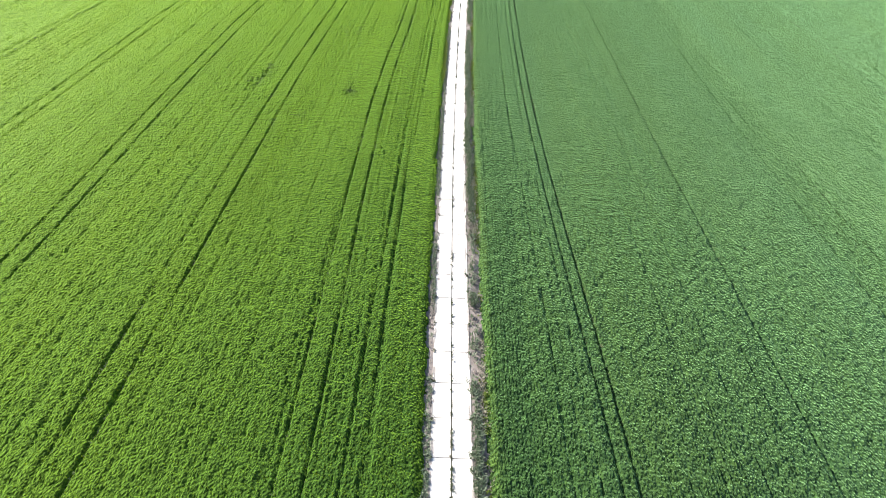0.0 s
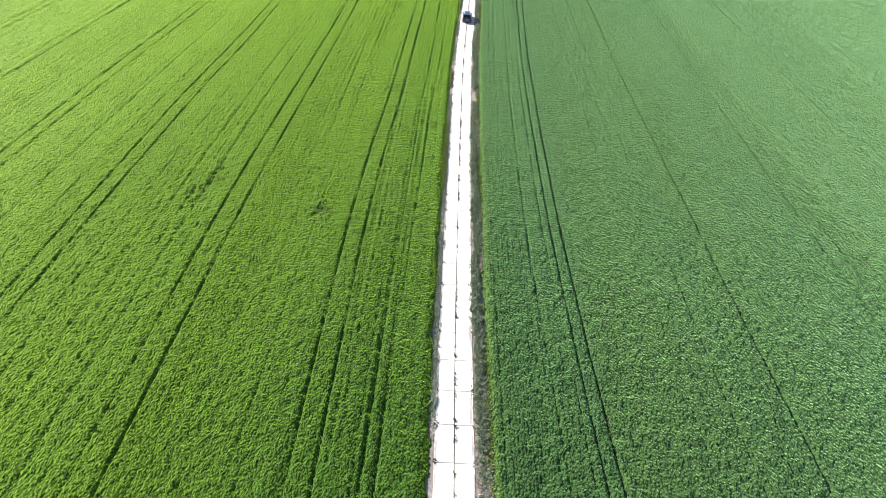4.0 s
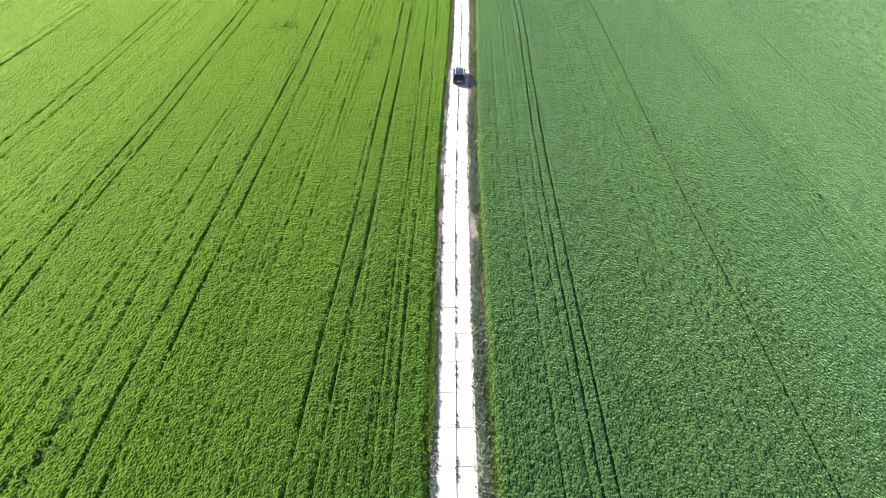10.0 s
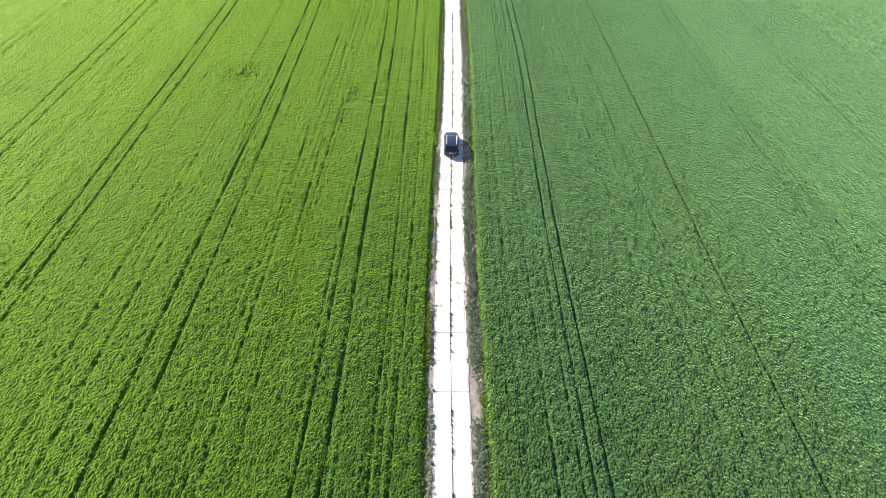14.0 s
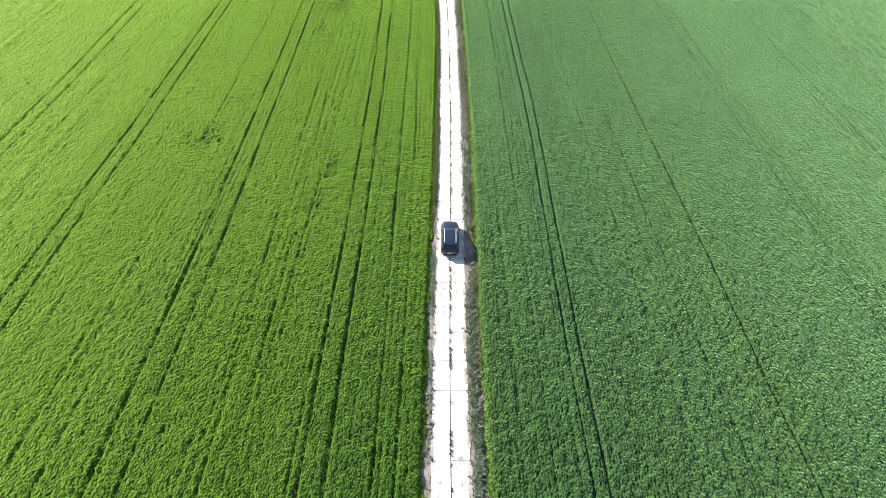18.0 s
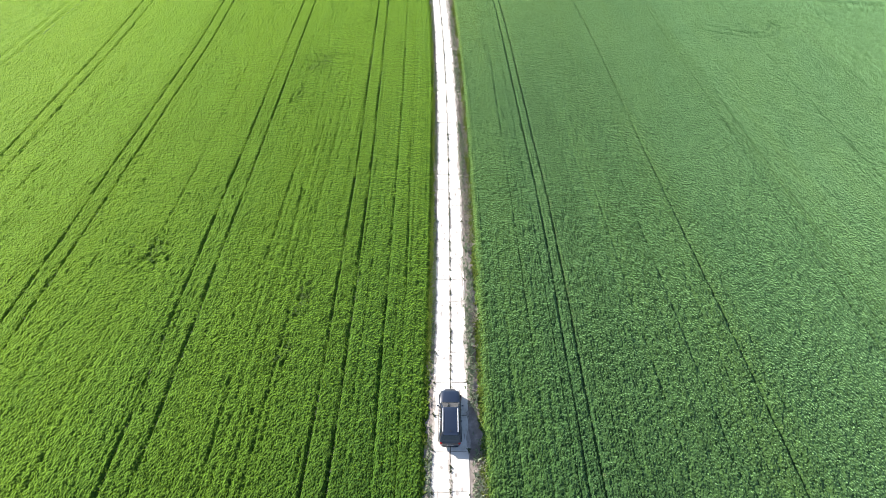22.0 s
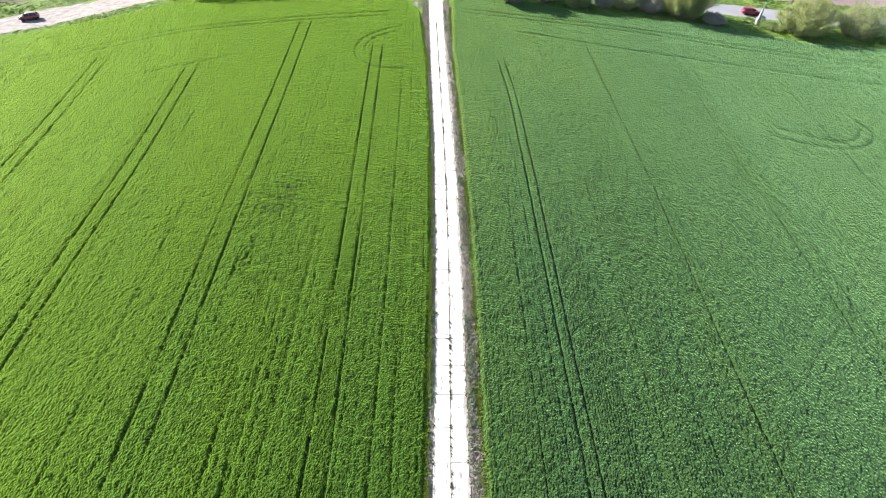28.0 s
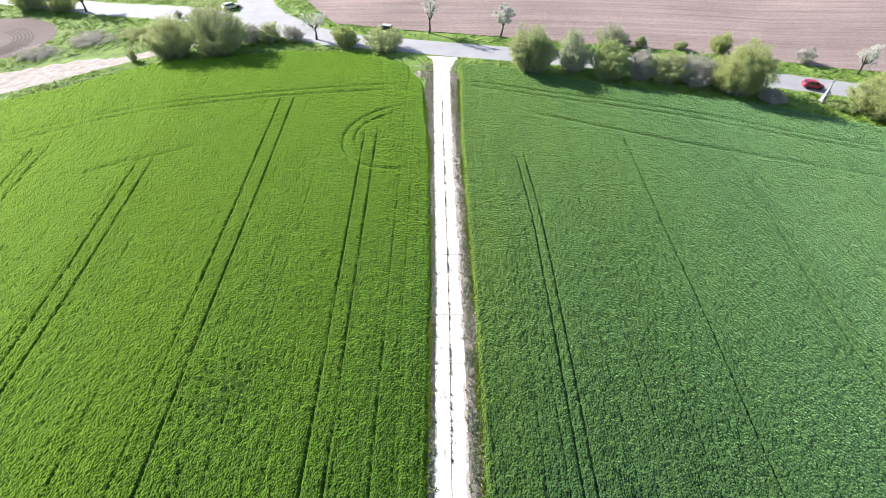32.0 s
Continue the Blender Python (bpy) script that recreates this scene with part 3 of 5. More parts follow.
def crop(name, side, mats, label, row_depth, seed):
    """The closed canopy as a rough sheet with furrowed rows, and single leaves standing out of it."""
    rng = np.random.RandomState(seed)
    verts, faces, base = [], [], 0
    tips, aside = [], []
    for x0, x1, dx, dy in ((1.54 if side < 0 else 2.24, 46.2, 0.14, 0.22), (46.2, 76.2, 0.2, 0.36), (76.2, 116.0, 0.42, 0.66)):
        gx, gy = np.arange(x0, x1 + dx * 0.5, dx), np.arange(4.0, 282.0, dy)
        ox, y = np.meshgrid(gx, gy)
        y = y + rng.uniform(-0.35, 0.35, y.shape) * dy
        ox, y = ox.ravel(), y.ravel()
        shift = road_x(y) * np.clip(1 - ox / 150, 0, 1)
        x = side * ox + shift + rng.uniform(-0.3, 0.3, len(y)) * dx
        for gauge, wl, wr, line in TRACKS:
            for gap in (0.0, gauge):
                mid = curve(line, y) + gap
                x = np.where(np.abs(x - mid) < dx * 0.55, mid + 0.15 * (x - mid), x)
        keep = standing(x, y, side, rng, 0.2)
        tall = 0.44 + 0.025 * mottle(x, y, 2.0, 5.0, seed + 1) + rng.uniform(-0.08, 0.08, len(y)) * (dx / 0.14) ** 0.5
        tall += 0.055 * mottle(x, y, 0.36, 0.46, seed + 7) + 0.03 * mottle(x, y, 0.85, 1.1, seed + 8)
        if dx < 0.3:
            fade = np.clip((44 - ox) / 24, 0, 1) * np.interp(y, (190, 240), (1.0, 0.4))
            tall += row_depth * fade * np.clip(0.7 + 0.5 * mottle(x, y, 3.0, 60.0, seed + 2), 0.25, 1.1) * np.cos(ox * 2 * np.pi / 0.28)
            furrow = mottle(ox, y + 17 * np.floor(ox / 0.28), 0.28, 60.0, seed + 5)
            tall -= (0.22 if side < 0 else 0.13) * np.clip(furrow - 0.25, 0, 0.6) * np.clip(0.8 + mottle(x, y, 5.0, 70.0, seed + 9), 0.2, 1) * np.interp(y, (190, 230), (1.0, 0.35))
        sunk = np.zeros(len(y))
        for gauge, wl, wr, line in TRACKS:
            if (line[0][1] < 0) == (side < 0):
                cx = curve(line, y)
                fade = np.clip((line[-1][0] - y) / 4, 0, 1)
                for off, wide in ((0.0, wl), (gauge, wr)):
                    sunk = np.maximum(sunk, fade * min(1, wide * 3.4) * np.exp(-((x - cx - off) / max(0.09, dx * 0.7)) ** 4) * (0.85 + 0.15 * mottle(x, y, 1, 1.5, 6)))
        for line in TURNS:
            if (line[0][0] < 0) == (side < 0):
                sunk = np.maximum(sunk, 0.62 * np.exp(-(off_line(x, y, line) / max(0.27, dx)) ** 2))
        tall *= 1 - 0.84 * sunk
        for wide, line in SEAMS:
            tall -= 1.5 * wide * np.interp(y, (200, 240), (1.0, 0.45)) * np.exp(-((x - curve(line, y)) / (wide * 0.6)) ** 2) * (0.75 + 0.25 * mottle(x, y, 1, 3, 4))
        for tx, ty, rx, ry, lost in THIN:
            d = ((x - tx) / rx) ** 2 + ((y - ty) / ry) ** 2
            tall -= 0.5 * lost * np.exp(-d) * np.clip(0.2 + 0.5 * mottle(x, y, 0.9, 1.2, 9) + 1.2 * mottle(x, y, 0.3, 0.3, 10), -0.2, 1.0)
        tall *= np.clip(0.3 + side * (x - road_x(y) - crop_edge(y, side) + 0.08 * side) / 1.0, 0.3, 1)
        z = height(x, y) + np.where(keep, np.maximum(tall, 0.08), -0.06)
        verts.append(np.stack([x, y, z], 1))
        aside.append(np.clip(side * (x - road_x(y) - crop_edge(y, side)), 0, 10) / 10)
        n, m = len(gx), len(gy)
        o = (np.arange(m - 1)[:, None] * n + np.arange(n - 1)[None]).ravel()
        q = np.stack([o, o + 1, o + n + 1, o + n], 1) if side > 0 else np.stack([o, o + n, o + n + 1, o + 1], 1)
        faces.append(q[keep[q].any(1)] + base)
        base += len(x)
        lattice = (np.arange(len(x)) % len(gx) + 2 * (np.arange(len(x)) // len(gx))) % (3 if dx < 0.15 else 4) == 0
        pick = keep & lattice & (tall > 0.2)
        tips.append(np.stack([x, y, z, np.full(len(x), (dx / 0.14) ** 0.65)], 1)[pick])
    v, f = np.concatenate(verts), np.concatenate(faces)
    me = bpy.data.meshes.new("canopy")
    me.vertices.add(len(v))
    me.vertices.foreach_set("co", v.astype(np.float32).ravel())
    me.loops.add(len(f) * 4)
    me.loops.foreach_set("vertex_index", f.astype(np.int32).ravel())
    me.polygons.add(len(f))
    me.polygons.foreach_set("loop_start", np.arange(0, len(f) * 4, 4, dtype=np.int32))
    me.update(calc_edges=True)
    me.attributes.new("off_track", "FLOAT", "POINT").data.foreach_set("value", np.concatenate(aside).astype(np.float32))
    me.materials.append(mats[0])
    root = tagged(new(name, me), label, "crop", kind="stuff")
    t = np.concatenate(tips)
    leaves = tufts("upper_leaves", t[:, 0], t[:, 1], t[:, 2] - 0.05, t[:, 3] * rng.uniform(0.8, 1.3, len(t)), 1, mats[1], 0.11, 0.23, 0.07, seed)
    tagged(leaves, kind="stuff").parent = root
    return root


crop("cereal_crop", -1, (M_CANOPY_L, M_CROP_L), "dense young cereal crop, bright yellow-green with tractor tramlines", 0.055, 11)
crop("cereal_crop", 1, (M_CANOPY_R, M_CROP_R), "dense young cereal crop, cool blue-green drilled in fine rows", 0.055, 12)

# pale weeds where the crop is thin
rng = np.random.RandomState(15)
wx, wy = [], []
for tx, ty, rx, ry, lost in THIN[:11]:
    n = int(150 * lost * rx * ry ** 0.6)
    wx.append(tx + rng.normal(0, 0.42, n) * rx)
    wy.append(ty + rng.normal(0, 0.42, n) * ry)
wx, wy = np.concatenate(wx), np.concatenate(wy)
pick = mottle(wx, wy, 0.9, 0.9, 19) > 0.0
wx, wy = wx[pick], wy[pick]
tagged(tufts("pale_weeds", wx, wy, height(wx, wy) + 0.32, rng.uniform(0.5, 1.1, len(wx)), 4, M_THIN_WEED, 0.2, 0.22, 0.08, 16), "light green weeds in thin patches of the crop", "weeds", kind="stuff")

# pale plants added to stand in for the sunlit edge of the deeper wheel tracks
rng = np.random.RandomState(17)
wx, wy = [], []
for k, share in ((0, 0.5), (1, 0.45), (2, 0.3), (6, 1.0), (7, 0.2)):
    gauge, wl, wr, line = TRACKS[k]
    for off in (0.0, gauge):
        dens = share * (1.0 if off or k != 6 else 0.3)
        y = rng.uniform(4, line[-1][0] - 4, int(5200 * dens))
        y = y[mottle(y * 0, y, 1.0, 9.0, 40 + k) > rng.uniform(-1.0, 0.7, len(y))]
        wx.append(curve(line, y) + off + rng.normal(0.18, 0.045, len(y)))
        wy.append(y)
wx, wy = np.concatenate(wx), np.concatenate(wy)
tagged(tufts("lit_edge_plants", wx, wy, height(wx, wy) + 0.12, rng.uniform(0.7, 1.2, len(wx)), 3, M_LIT_EDGE, 0.14, 0.3, 0.08, 18), "pale plants added as the sunlit edge of the wheel tracks", "weeds", kind="stuff")

# verge plants: low growth on the sunny side; a belt of tall weeds, then straw, on the other
M_TALL_WEED = leafy("tall_verge_weed", (0.09, 0.12, 0.085), (0.25, 0.3, 0.21), (0.2, 0.26, 0.13), 0.3, broad=0.6)
M_BROWN = leafy("withered_stalk", (0.19, 0.165, 0.15), (0.42, 0.375, 0.33), (0.24, 0.2, 0.17), 0.25, broad=0.5)
M_FRINGE = leafy("fringe_leaf", (0.07, 0.11, 0.02), (0.2, 0.27, 0.06), (0.25, 0.33, 0.05), 0.4, broad=0.5)
rng = np.random.RandomState(5)


def along(n, low, high, wave, seed, cut):
    """Places along the track, gathered in stretches."""
    y = rng.uniform(low, high, n)
    return y[mottle(y * 0, y, 1.0, wave, seed) + 0.4 * mottle(y * 0, y, 1.0, wave / 4, seed + 1) > rng.normal(cut, 0.25, n)]


def belt(name, y, off, size, blades, mat, label, tall, wide=0.08, reach=0.26, seed=1):
    x = road_x(y) + off
    tagged(tufts(name, x, y, height(x, y) + 0.03, size, blades, mat, reach, tall, wide, seed), label, "grass", kind="stuff")


y = along(9000, -14, 268, 7.0, 301, -0.15)
y = y[rng.rand(len(y)) < np.interp(y, (200, 240), (1.0, 0.45))]
belt("verge_grass", y, -1.6 - np.abs(rng.normal(0, 0.22, len(y))), rng.uniform(0.4, 0.95, len(y)), 5, M_TALL_WEED, "rough grey-green weeds along the concrete track", 0.32, seed=21)
y = along(5000, -14, 268, 5.0, 305, 0.1)
belt("withered_weeds", y, -1.62 - np.abs(rng.normal(0, 0.25, len(y))), rng.uniform(0.4, 0.9, len(y)), 5, M_BROWN, "withered brown stalks along the concrete track", 0.2, seed=22)
y = along(7000, 60, 262, 9.0, 309, 0.0)
belt("crop_fringe", y, crop_edge(y, -1) + 0.1 * rng.normal(0, 1, len(y)), rng.uniform(0.6, 1.1, len(y)), 5, M_FRINGE, "yellow-green plants at the edge of the crop", 0.4, 0.1, seed=23)
y = along(16000, -14, 264, 6.0, 313, -0.45)
y = y[rng.rand(len(y)) < np.interp(y, (60, 120, 150, 235), (1.0, 0.8, 0.4, 0.15))]
belt("tall_weeds", y, 1.95 + 0.2 * mottle(y * 0, y, 1.0, 3.0, 317) + rng.normal(0, 0.2, len(y)), rng.uniform(0.6, 1.25, len(y)), 5, M_TALL_WEED, "tall grey-green weeds in a belt beside the track", 0.52, seed=24)
y = along(15000, -14, 264, 6.0, 321, -0.1)
y = y[rng.rand(len(y)) < np.interp(y, (190, 235), (1.0, 0.2))]
belt("withered_weeds", y, 1.62 + rng.gamma(3.0, 0.17, len(y)), rng.uniform(0.5, 1.0, len(y)), 5, M_BROWN, "withered brown stalks beside the track", 0.3, seed=25)
y = along(13000, -14, 266, 4.0, 325, 0.0)
belt("dry_grass", y, 2.5 + rng.normal(0, 0.2, len(y)), rng.uniform(0.5, 1.0, len(y)), 5, M_DRY, "dry straw-coloured grass at the crop's edge", 0.42, 0.09, seed=26)
y = along(9000, -14, 266, 5.0, 329, -0.1)
belt("crop_fringe", y, crop_edge(y, 1) + 0.05 + 0.16 * rng.normal(0, 1, len(y)), rng.uniform(0.6, 1.1, len(y)), 5, M_FRINGE, "yellow-green plants at the edge of the crop", 0.42, 0.1, seed=27)
cy = np.concatenate([rng.triangular(228, 266, 274, 2600), rng.triangular(240, 266, 274, 1000)])
wide = np.concatenate([crop_edge(cy[:2600], -1) - 0.5, crop_edge(cy[2600:], 1) + 0.3])
belt("dry_grass", cy, np.sign(wide) * rng.uniform(1.6, np.abs(wide)), rng.uniform(0.5, 1.1, len(cy)), 5, M_DRY, "dry straw-coloured grass at the field corners", 0.24, 0.1, seed=28)
y = np.concatenate([rng.uniform(-14, 262, 5200), rng.normal(0, 1, 0)])
y = y[np.array([noise.noise((v * 0.5, 3.1, 0)) + 0.7 * noise.noise((v * 2.1, 7.3, 0)) for v in y]) > 0.0]
x = road_x(y) + rng.normal(0, 0.035, len(y))
tagged(tufts("joint_weeds", x, y, height(x, y) + 0.06, rng.uniform(0.25, 0.95, len(y)) ** 1.3, 6, M_WEED, 0.13, 0.2, 0.085, 23), "small weeds growing in the middle joint", "weeds", kind="stuff")

# ---- the concrete track ----
track = new("concrete_track")
tagged(track, "farm track of two rows of sun-bleached concrete slabs", "track", kind="structure")


def slab_mesh():
    bm = bmesh.new()
    bmesh.ops.create_cube(bm, size=1)
    bmesh.ops.scale(bm, vec=(SLAB_W - 0.02, 2.972, 0.16), verts=bm.verts)
    top = [e for e in bm.edges if all(v.co.z > 0 for v in e.verts)]
    bmesh.ops.bevel(bm, geom=top, offset=0.015, segments=1, affect="EDGES")
    me = bpy.data.meshes.new("concrete_slab")
    bm.to_mesh(me)
    bm.free()
    me.materials.append(M_CONCRETE)
    return me


M_JOINT = earthy("joint_soil", ((0.3, (0.06, 0.055, 0.045)), (0.7, (0.14, 0.125, 0.105))), 1.2, 14.0)
slab = slab_mesh()
tagged(ribbon("joint_fill", [(float(road_x(y)), y) for y in range(-18, 264, 3)], [2.96] * 94, M_JOINT, 0.052, 1.0), "soil packed between the concrete slabs", "soil", kind="structure")
rng = np.random.RandomState(8)
starts = [y for y in np.arange(-15, 262, 0.02)]
joints, n = [], None
for y in starts:
    k = math.floor((y - float(np.interp(y, *zip(*JOINT)))) / 3.0)
    if n is not None and k != n:
        joints.append(y)
    n = k
for a, b in zip(joints[:-1], joints[1:]):
    y = (a + b) / 2
    lean = math.degrees(math.atan2(float(road_x(b) - road_x(a)), b - a))
    slope = math.degrees(math.atan2(zat(float(road_x(b)), b) - zat(float(road_x(a)), a), b - a))
    for side in (-1, 1):
        x = float(road_x(y)) + side * (SLAB_W / 2 + rng.uniform(0.015, 0.04))
        ob = new("concrete_slab", slab)
        ob.parent = track
        ob.matrix_basis = pose(x, y, zat(x, y) - 0.01 + rng.uniform(-0.004, 0.004), slope + rng.uniform(-0.08, 0.08), rng.uniform(-0.2, 0.2), -lean + rng.uniform(-0.25, 0.25)) @ Matrix.Diagonal((1, (b - a) / 3.0, 1, 1))

# weeds that grow in from the edge at each joint
ends = np.repeat(np.array(joints), 7)
side = np.where(rng.rand(len(ends)) < 0.6, -1, 1)
x = road_x(ends) + side * (1.56 - np.abs(rng.normal(0, 0.1, len(ends))))
ends = ends + rng.normal(0, 0.13, len(ends))
tagged(tufts("edge_weeds", x, ends, height(x, ends) + 0.06, rng.uniform(0.3, 0.75, len(ends)), 5, M_WEED, 0.22, 0.26, 0.13, 24), "small dark weeds creeping onto the slab corners", "weeds", kind="stuff")

# ---- dirt on the track ----
M_DIRT = earthy("road_dirt", ((0.3, (0.27, 0.245, 0.22)), (0.7, (0.46, 0.43, 0.395))), 1.5, 12.0, 0.2, 0.01)


def blotches(name, places, label, seed):
    """Washed-on soil lying on the slabs: flat ragged patches of (x offset, y, width, length)."""
    rng = np.random.RandomState(seed)
    v, f = [], []
    for off, y, w, h in places:
        x = float(road_x(y)) + off
        n, o = 15, len(v)
        v.append((x, y, zat(x, y) + 0.084))
        for k in range(n):
            a = 2 * math.pi * k / n + rng.uniform(-0.2, 0.2)
            r = rng.uniform(0.7, 1.05)
            px, py = x + math.cos(a) * w * r * 0.5, y + math.sin(a) * h * r * 0.5
            v.append((px, py, zat(px, py) + 0.0775))
        f += [(o, o + 1 + k, o + 1 + (k + 1) % n) for k in range(n)]
    return tagged(mesh_object(name, v, f, M_DIRT), label, "dirt", kind="stuff")


rng = np.random.RandomState(30)
far = lambda n, y0, y1: y0 + (y1 - y0) * rng.rand(n)
blotches("soil_patches", [(rng.normal(0, 0.05), y, rng.uniform(0.08, 0.34), rng.uniform(0.3, 1.6)) for y in far(230, 112, 262) if noise.noise((y * 0.09, 0, 5)) > -0.1], "washed-on soil along the middle joint of the track", 31)
blotches("soil_patches", [(1.5 - abs(rng.normal(0, 0.1)), y, rng.uniform(0.08, 0.22) * (1.0 + (y > 110)), rng.uniform(0.5, 2.6)) for y in far(240, 4, 262)], "grey-brown soil creeping over the slab edge", 32)
blotches("soil_patches", [(-1.5 + abs(rng.normal(0, 0.08)), y, rng.uniform(0.08, 0.3), rng.uniform(0.3, 1.8)) for y in far(200, 4, 262)], "grey-brown soil creeping over the slab edge", 33)
blotches("soil_patches", [(e * (1.53 - abs(rng.normal(0, 0.04))), y + rng.normal(0, 0.08), rng.uniform(0.14, 0.42), rng.uniform(0.35, 1.1)) for y in joints for e in (-1, 1) if rng.rand() < 0.75], "grey-brown soil rounding off the slab corners", 35)
blotches("soil_patches", [(rng.choice((-0.7, 0.7)) + rng.normal(0, 0.25), y, rng.uniform(0.08, 0.3), rng.uniform(0.15, 0.7)) for y in far(150, 110, 262)], "small soil smears in the wheel lanes", 34)


# ---- cars ----
M_GLASS = plain("dark_car_glass", (0.012, 0.016, 0.022), 0.06, 0.0, coat=0.3)
M_TYRE = plain("tyre_rubber", (0.02, 0.02, 0.02), 0.85, grain=0.2)
M_ALLOY = plain("alloy", (0.5, 0.5, 0.52), 0.3, 0.9)
M_RAIL = plain("brushed_aluminium", (0.85, 0.86, 0.88), 0.4, 0.6)
M_RED_LENS = plain("red_lamp_lens", (0.42, 0.012, 0.012), 0.2, coat=0.5)
M_CLEAR_LENS = plain("clear_lamp_lens", (0.6, 0.62, 0.65), 0.15, coat=0.5)
M_BLACK = plain("black_plastic", (0.018, 0.018, 0.02), 0.6, grain=0.15)
M_PLATE = plain("plate_white", (0.75, 0.75, 0.72), 0.5)
M_INK = plain("plate_ink", (0.03, 0.03, 0.04), 0.6)


def smooth(ob, angle=40):
    me = ob.data
    for p in me.polygons:
        p.use_smooth = True
    me.set_sharp_from_angle(angle=radians(angle))
    return ob


def loft(rings, close=True):
    bm = bmesh.new()
    rows = [[bm.verts.new(p) for p in r] for r in rings]
    for a, b in zip(rows[:-1], rows[1:]):
        for i in range(len(a)):
            j = (i + 1) % len(a)
            bm.faces.new((a[i], a[j], b[j], b[i]))
    if close:
        bm.faces.new(rows[0])
        bm.faces.new(rows[-1])
    return bm


def box(cx, cy, cz, sx, sy, sz, bevel=0.0, m=None):
    bm = bmesh.new()
    bmesh.ops.create_cube(bm, size=1)
    bmesh.ops.scale(bm, vec=(sx, sy, sz), verts=bm.verts)
    if bevel:
        bmesh.ops.bevel(bm, geom=bm.edges[:], offset=bevel, segments=2, affect="EDGES")
    if m:
        bmesh.ops.transform(bm, matrix=m, verts=bm.verts)
    bmesh.ops.translate(bm, vec=(cx, cy, cz), verts=bm.verts)
    return bm


def panel(corners, inset, lift, thick=0.012):
    """A pane in the quad of four corners, drawn in by inset and standing lift proud of it, with rounded corners."""
    p = [Vector(c) for c in corners]
    mid = sum(p, Vector()) / 4
    nrm = (p[1] - p[0]).cross(p[3] - p[0]).normalized()
    p = [c + (mid - c).normalized() * inset for c in p]
    ring = []
    for i in range(4):
        a, b, c = p[i - 1], p[i], p[(i + 1) % 4]
        r = min(0.09, (a - b).length / 3, (c - b).length / 3)
        ring += [b + (a - b).normalized() * r, b + ((a - b).normalized() + (c - b).normalized()) * r * 0.3, b + (c - b).normalized() * r]
    return loft([[q + nrm * (lift - thick) for q in ring], [q + nrm * lift for q in ring]])


def wheel(parent, x, y, r, width):
    def disc_rings(radii):
        return [[(px, rr * math.cos(a), rr * math.sin(a)) for a in np.linspace(0, 2 * math.pi, 20, endpoint=False)] for px, rr in radii]
    w = part("wheel", loft(disc_rings(((-width * 0.3, r * 0.55), (width * 0.3, r * 0.55)))), M_BLACK, parent)
    w.location = (x, y, r)
    smooth(part("tyre", loft(disc_rings(((-width / 2, r * 0.66), (-width / 2, r * 0.92), (-width * 0.36, r), (width * 0.36, r), (width / 2, r * 0.92), (width / 2, r * 0.66))), False), M_TYRE, w))
    s = 1 if x > 0 else -1
    bm = loft(disc_rings(((s * width * 0.40, r * 0.65), (s * width * 0.44, r * 0.6), (s * width * 0.42, r * 0.16), (s * width * 0.46, r * 0.12))))
    smooth(part("rim", bm, M_ALLOY, w))


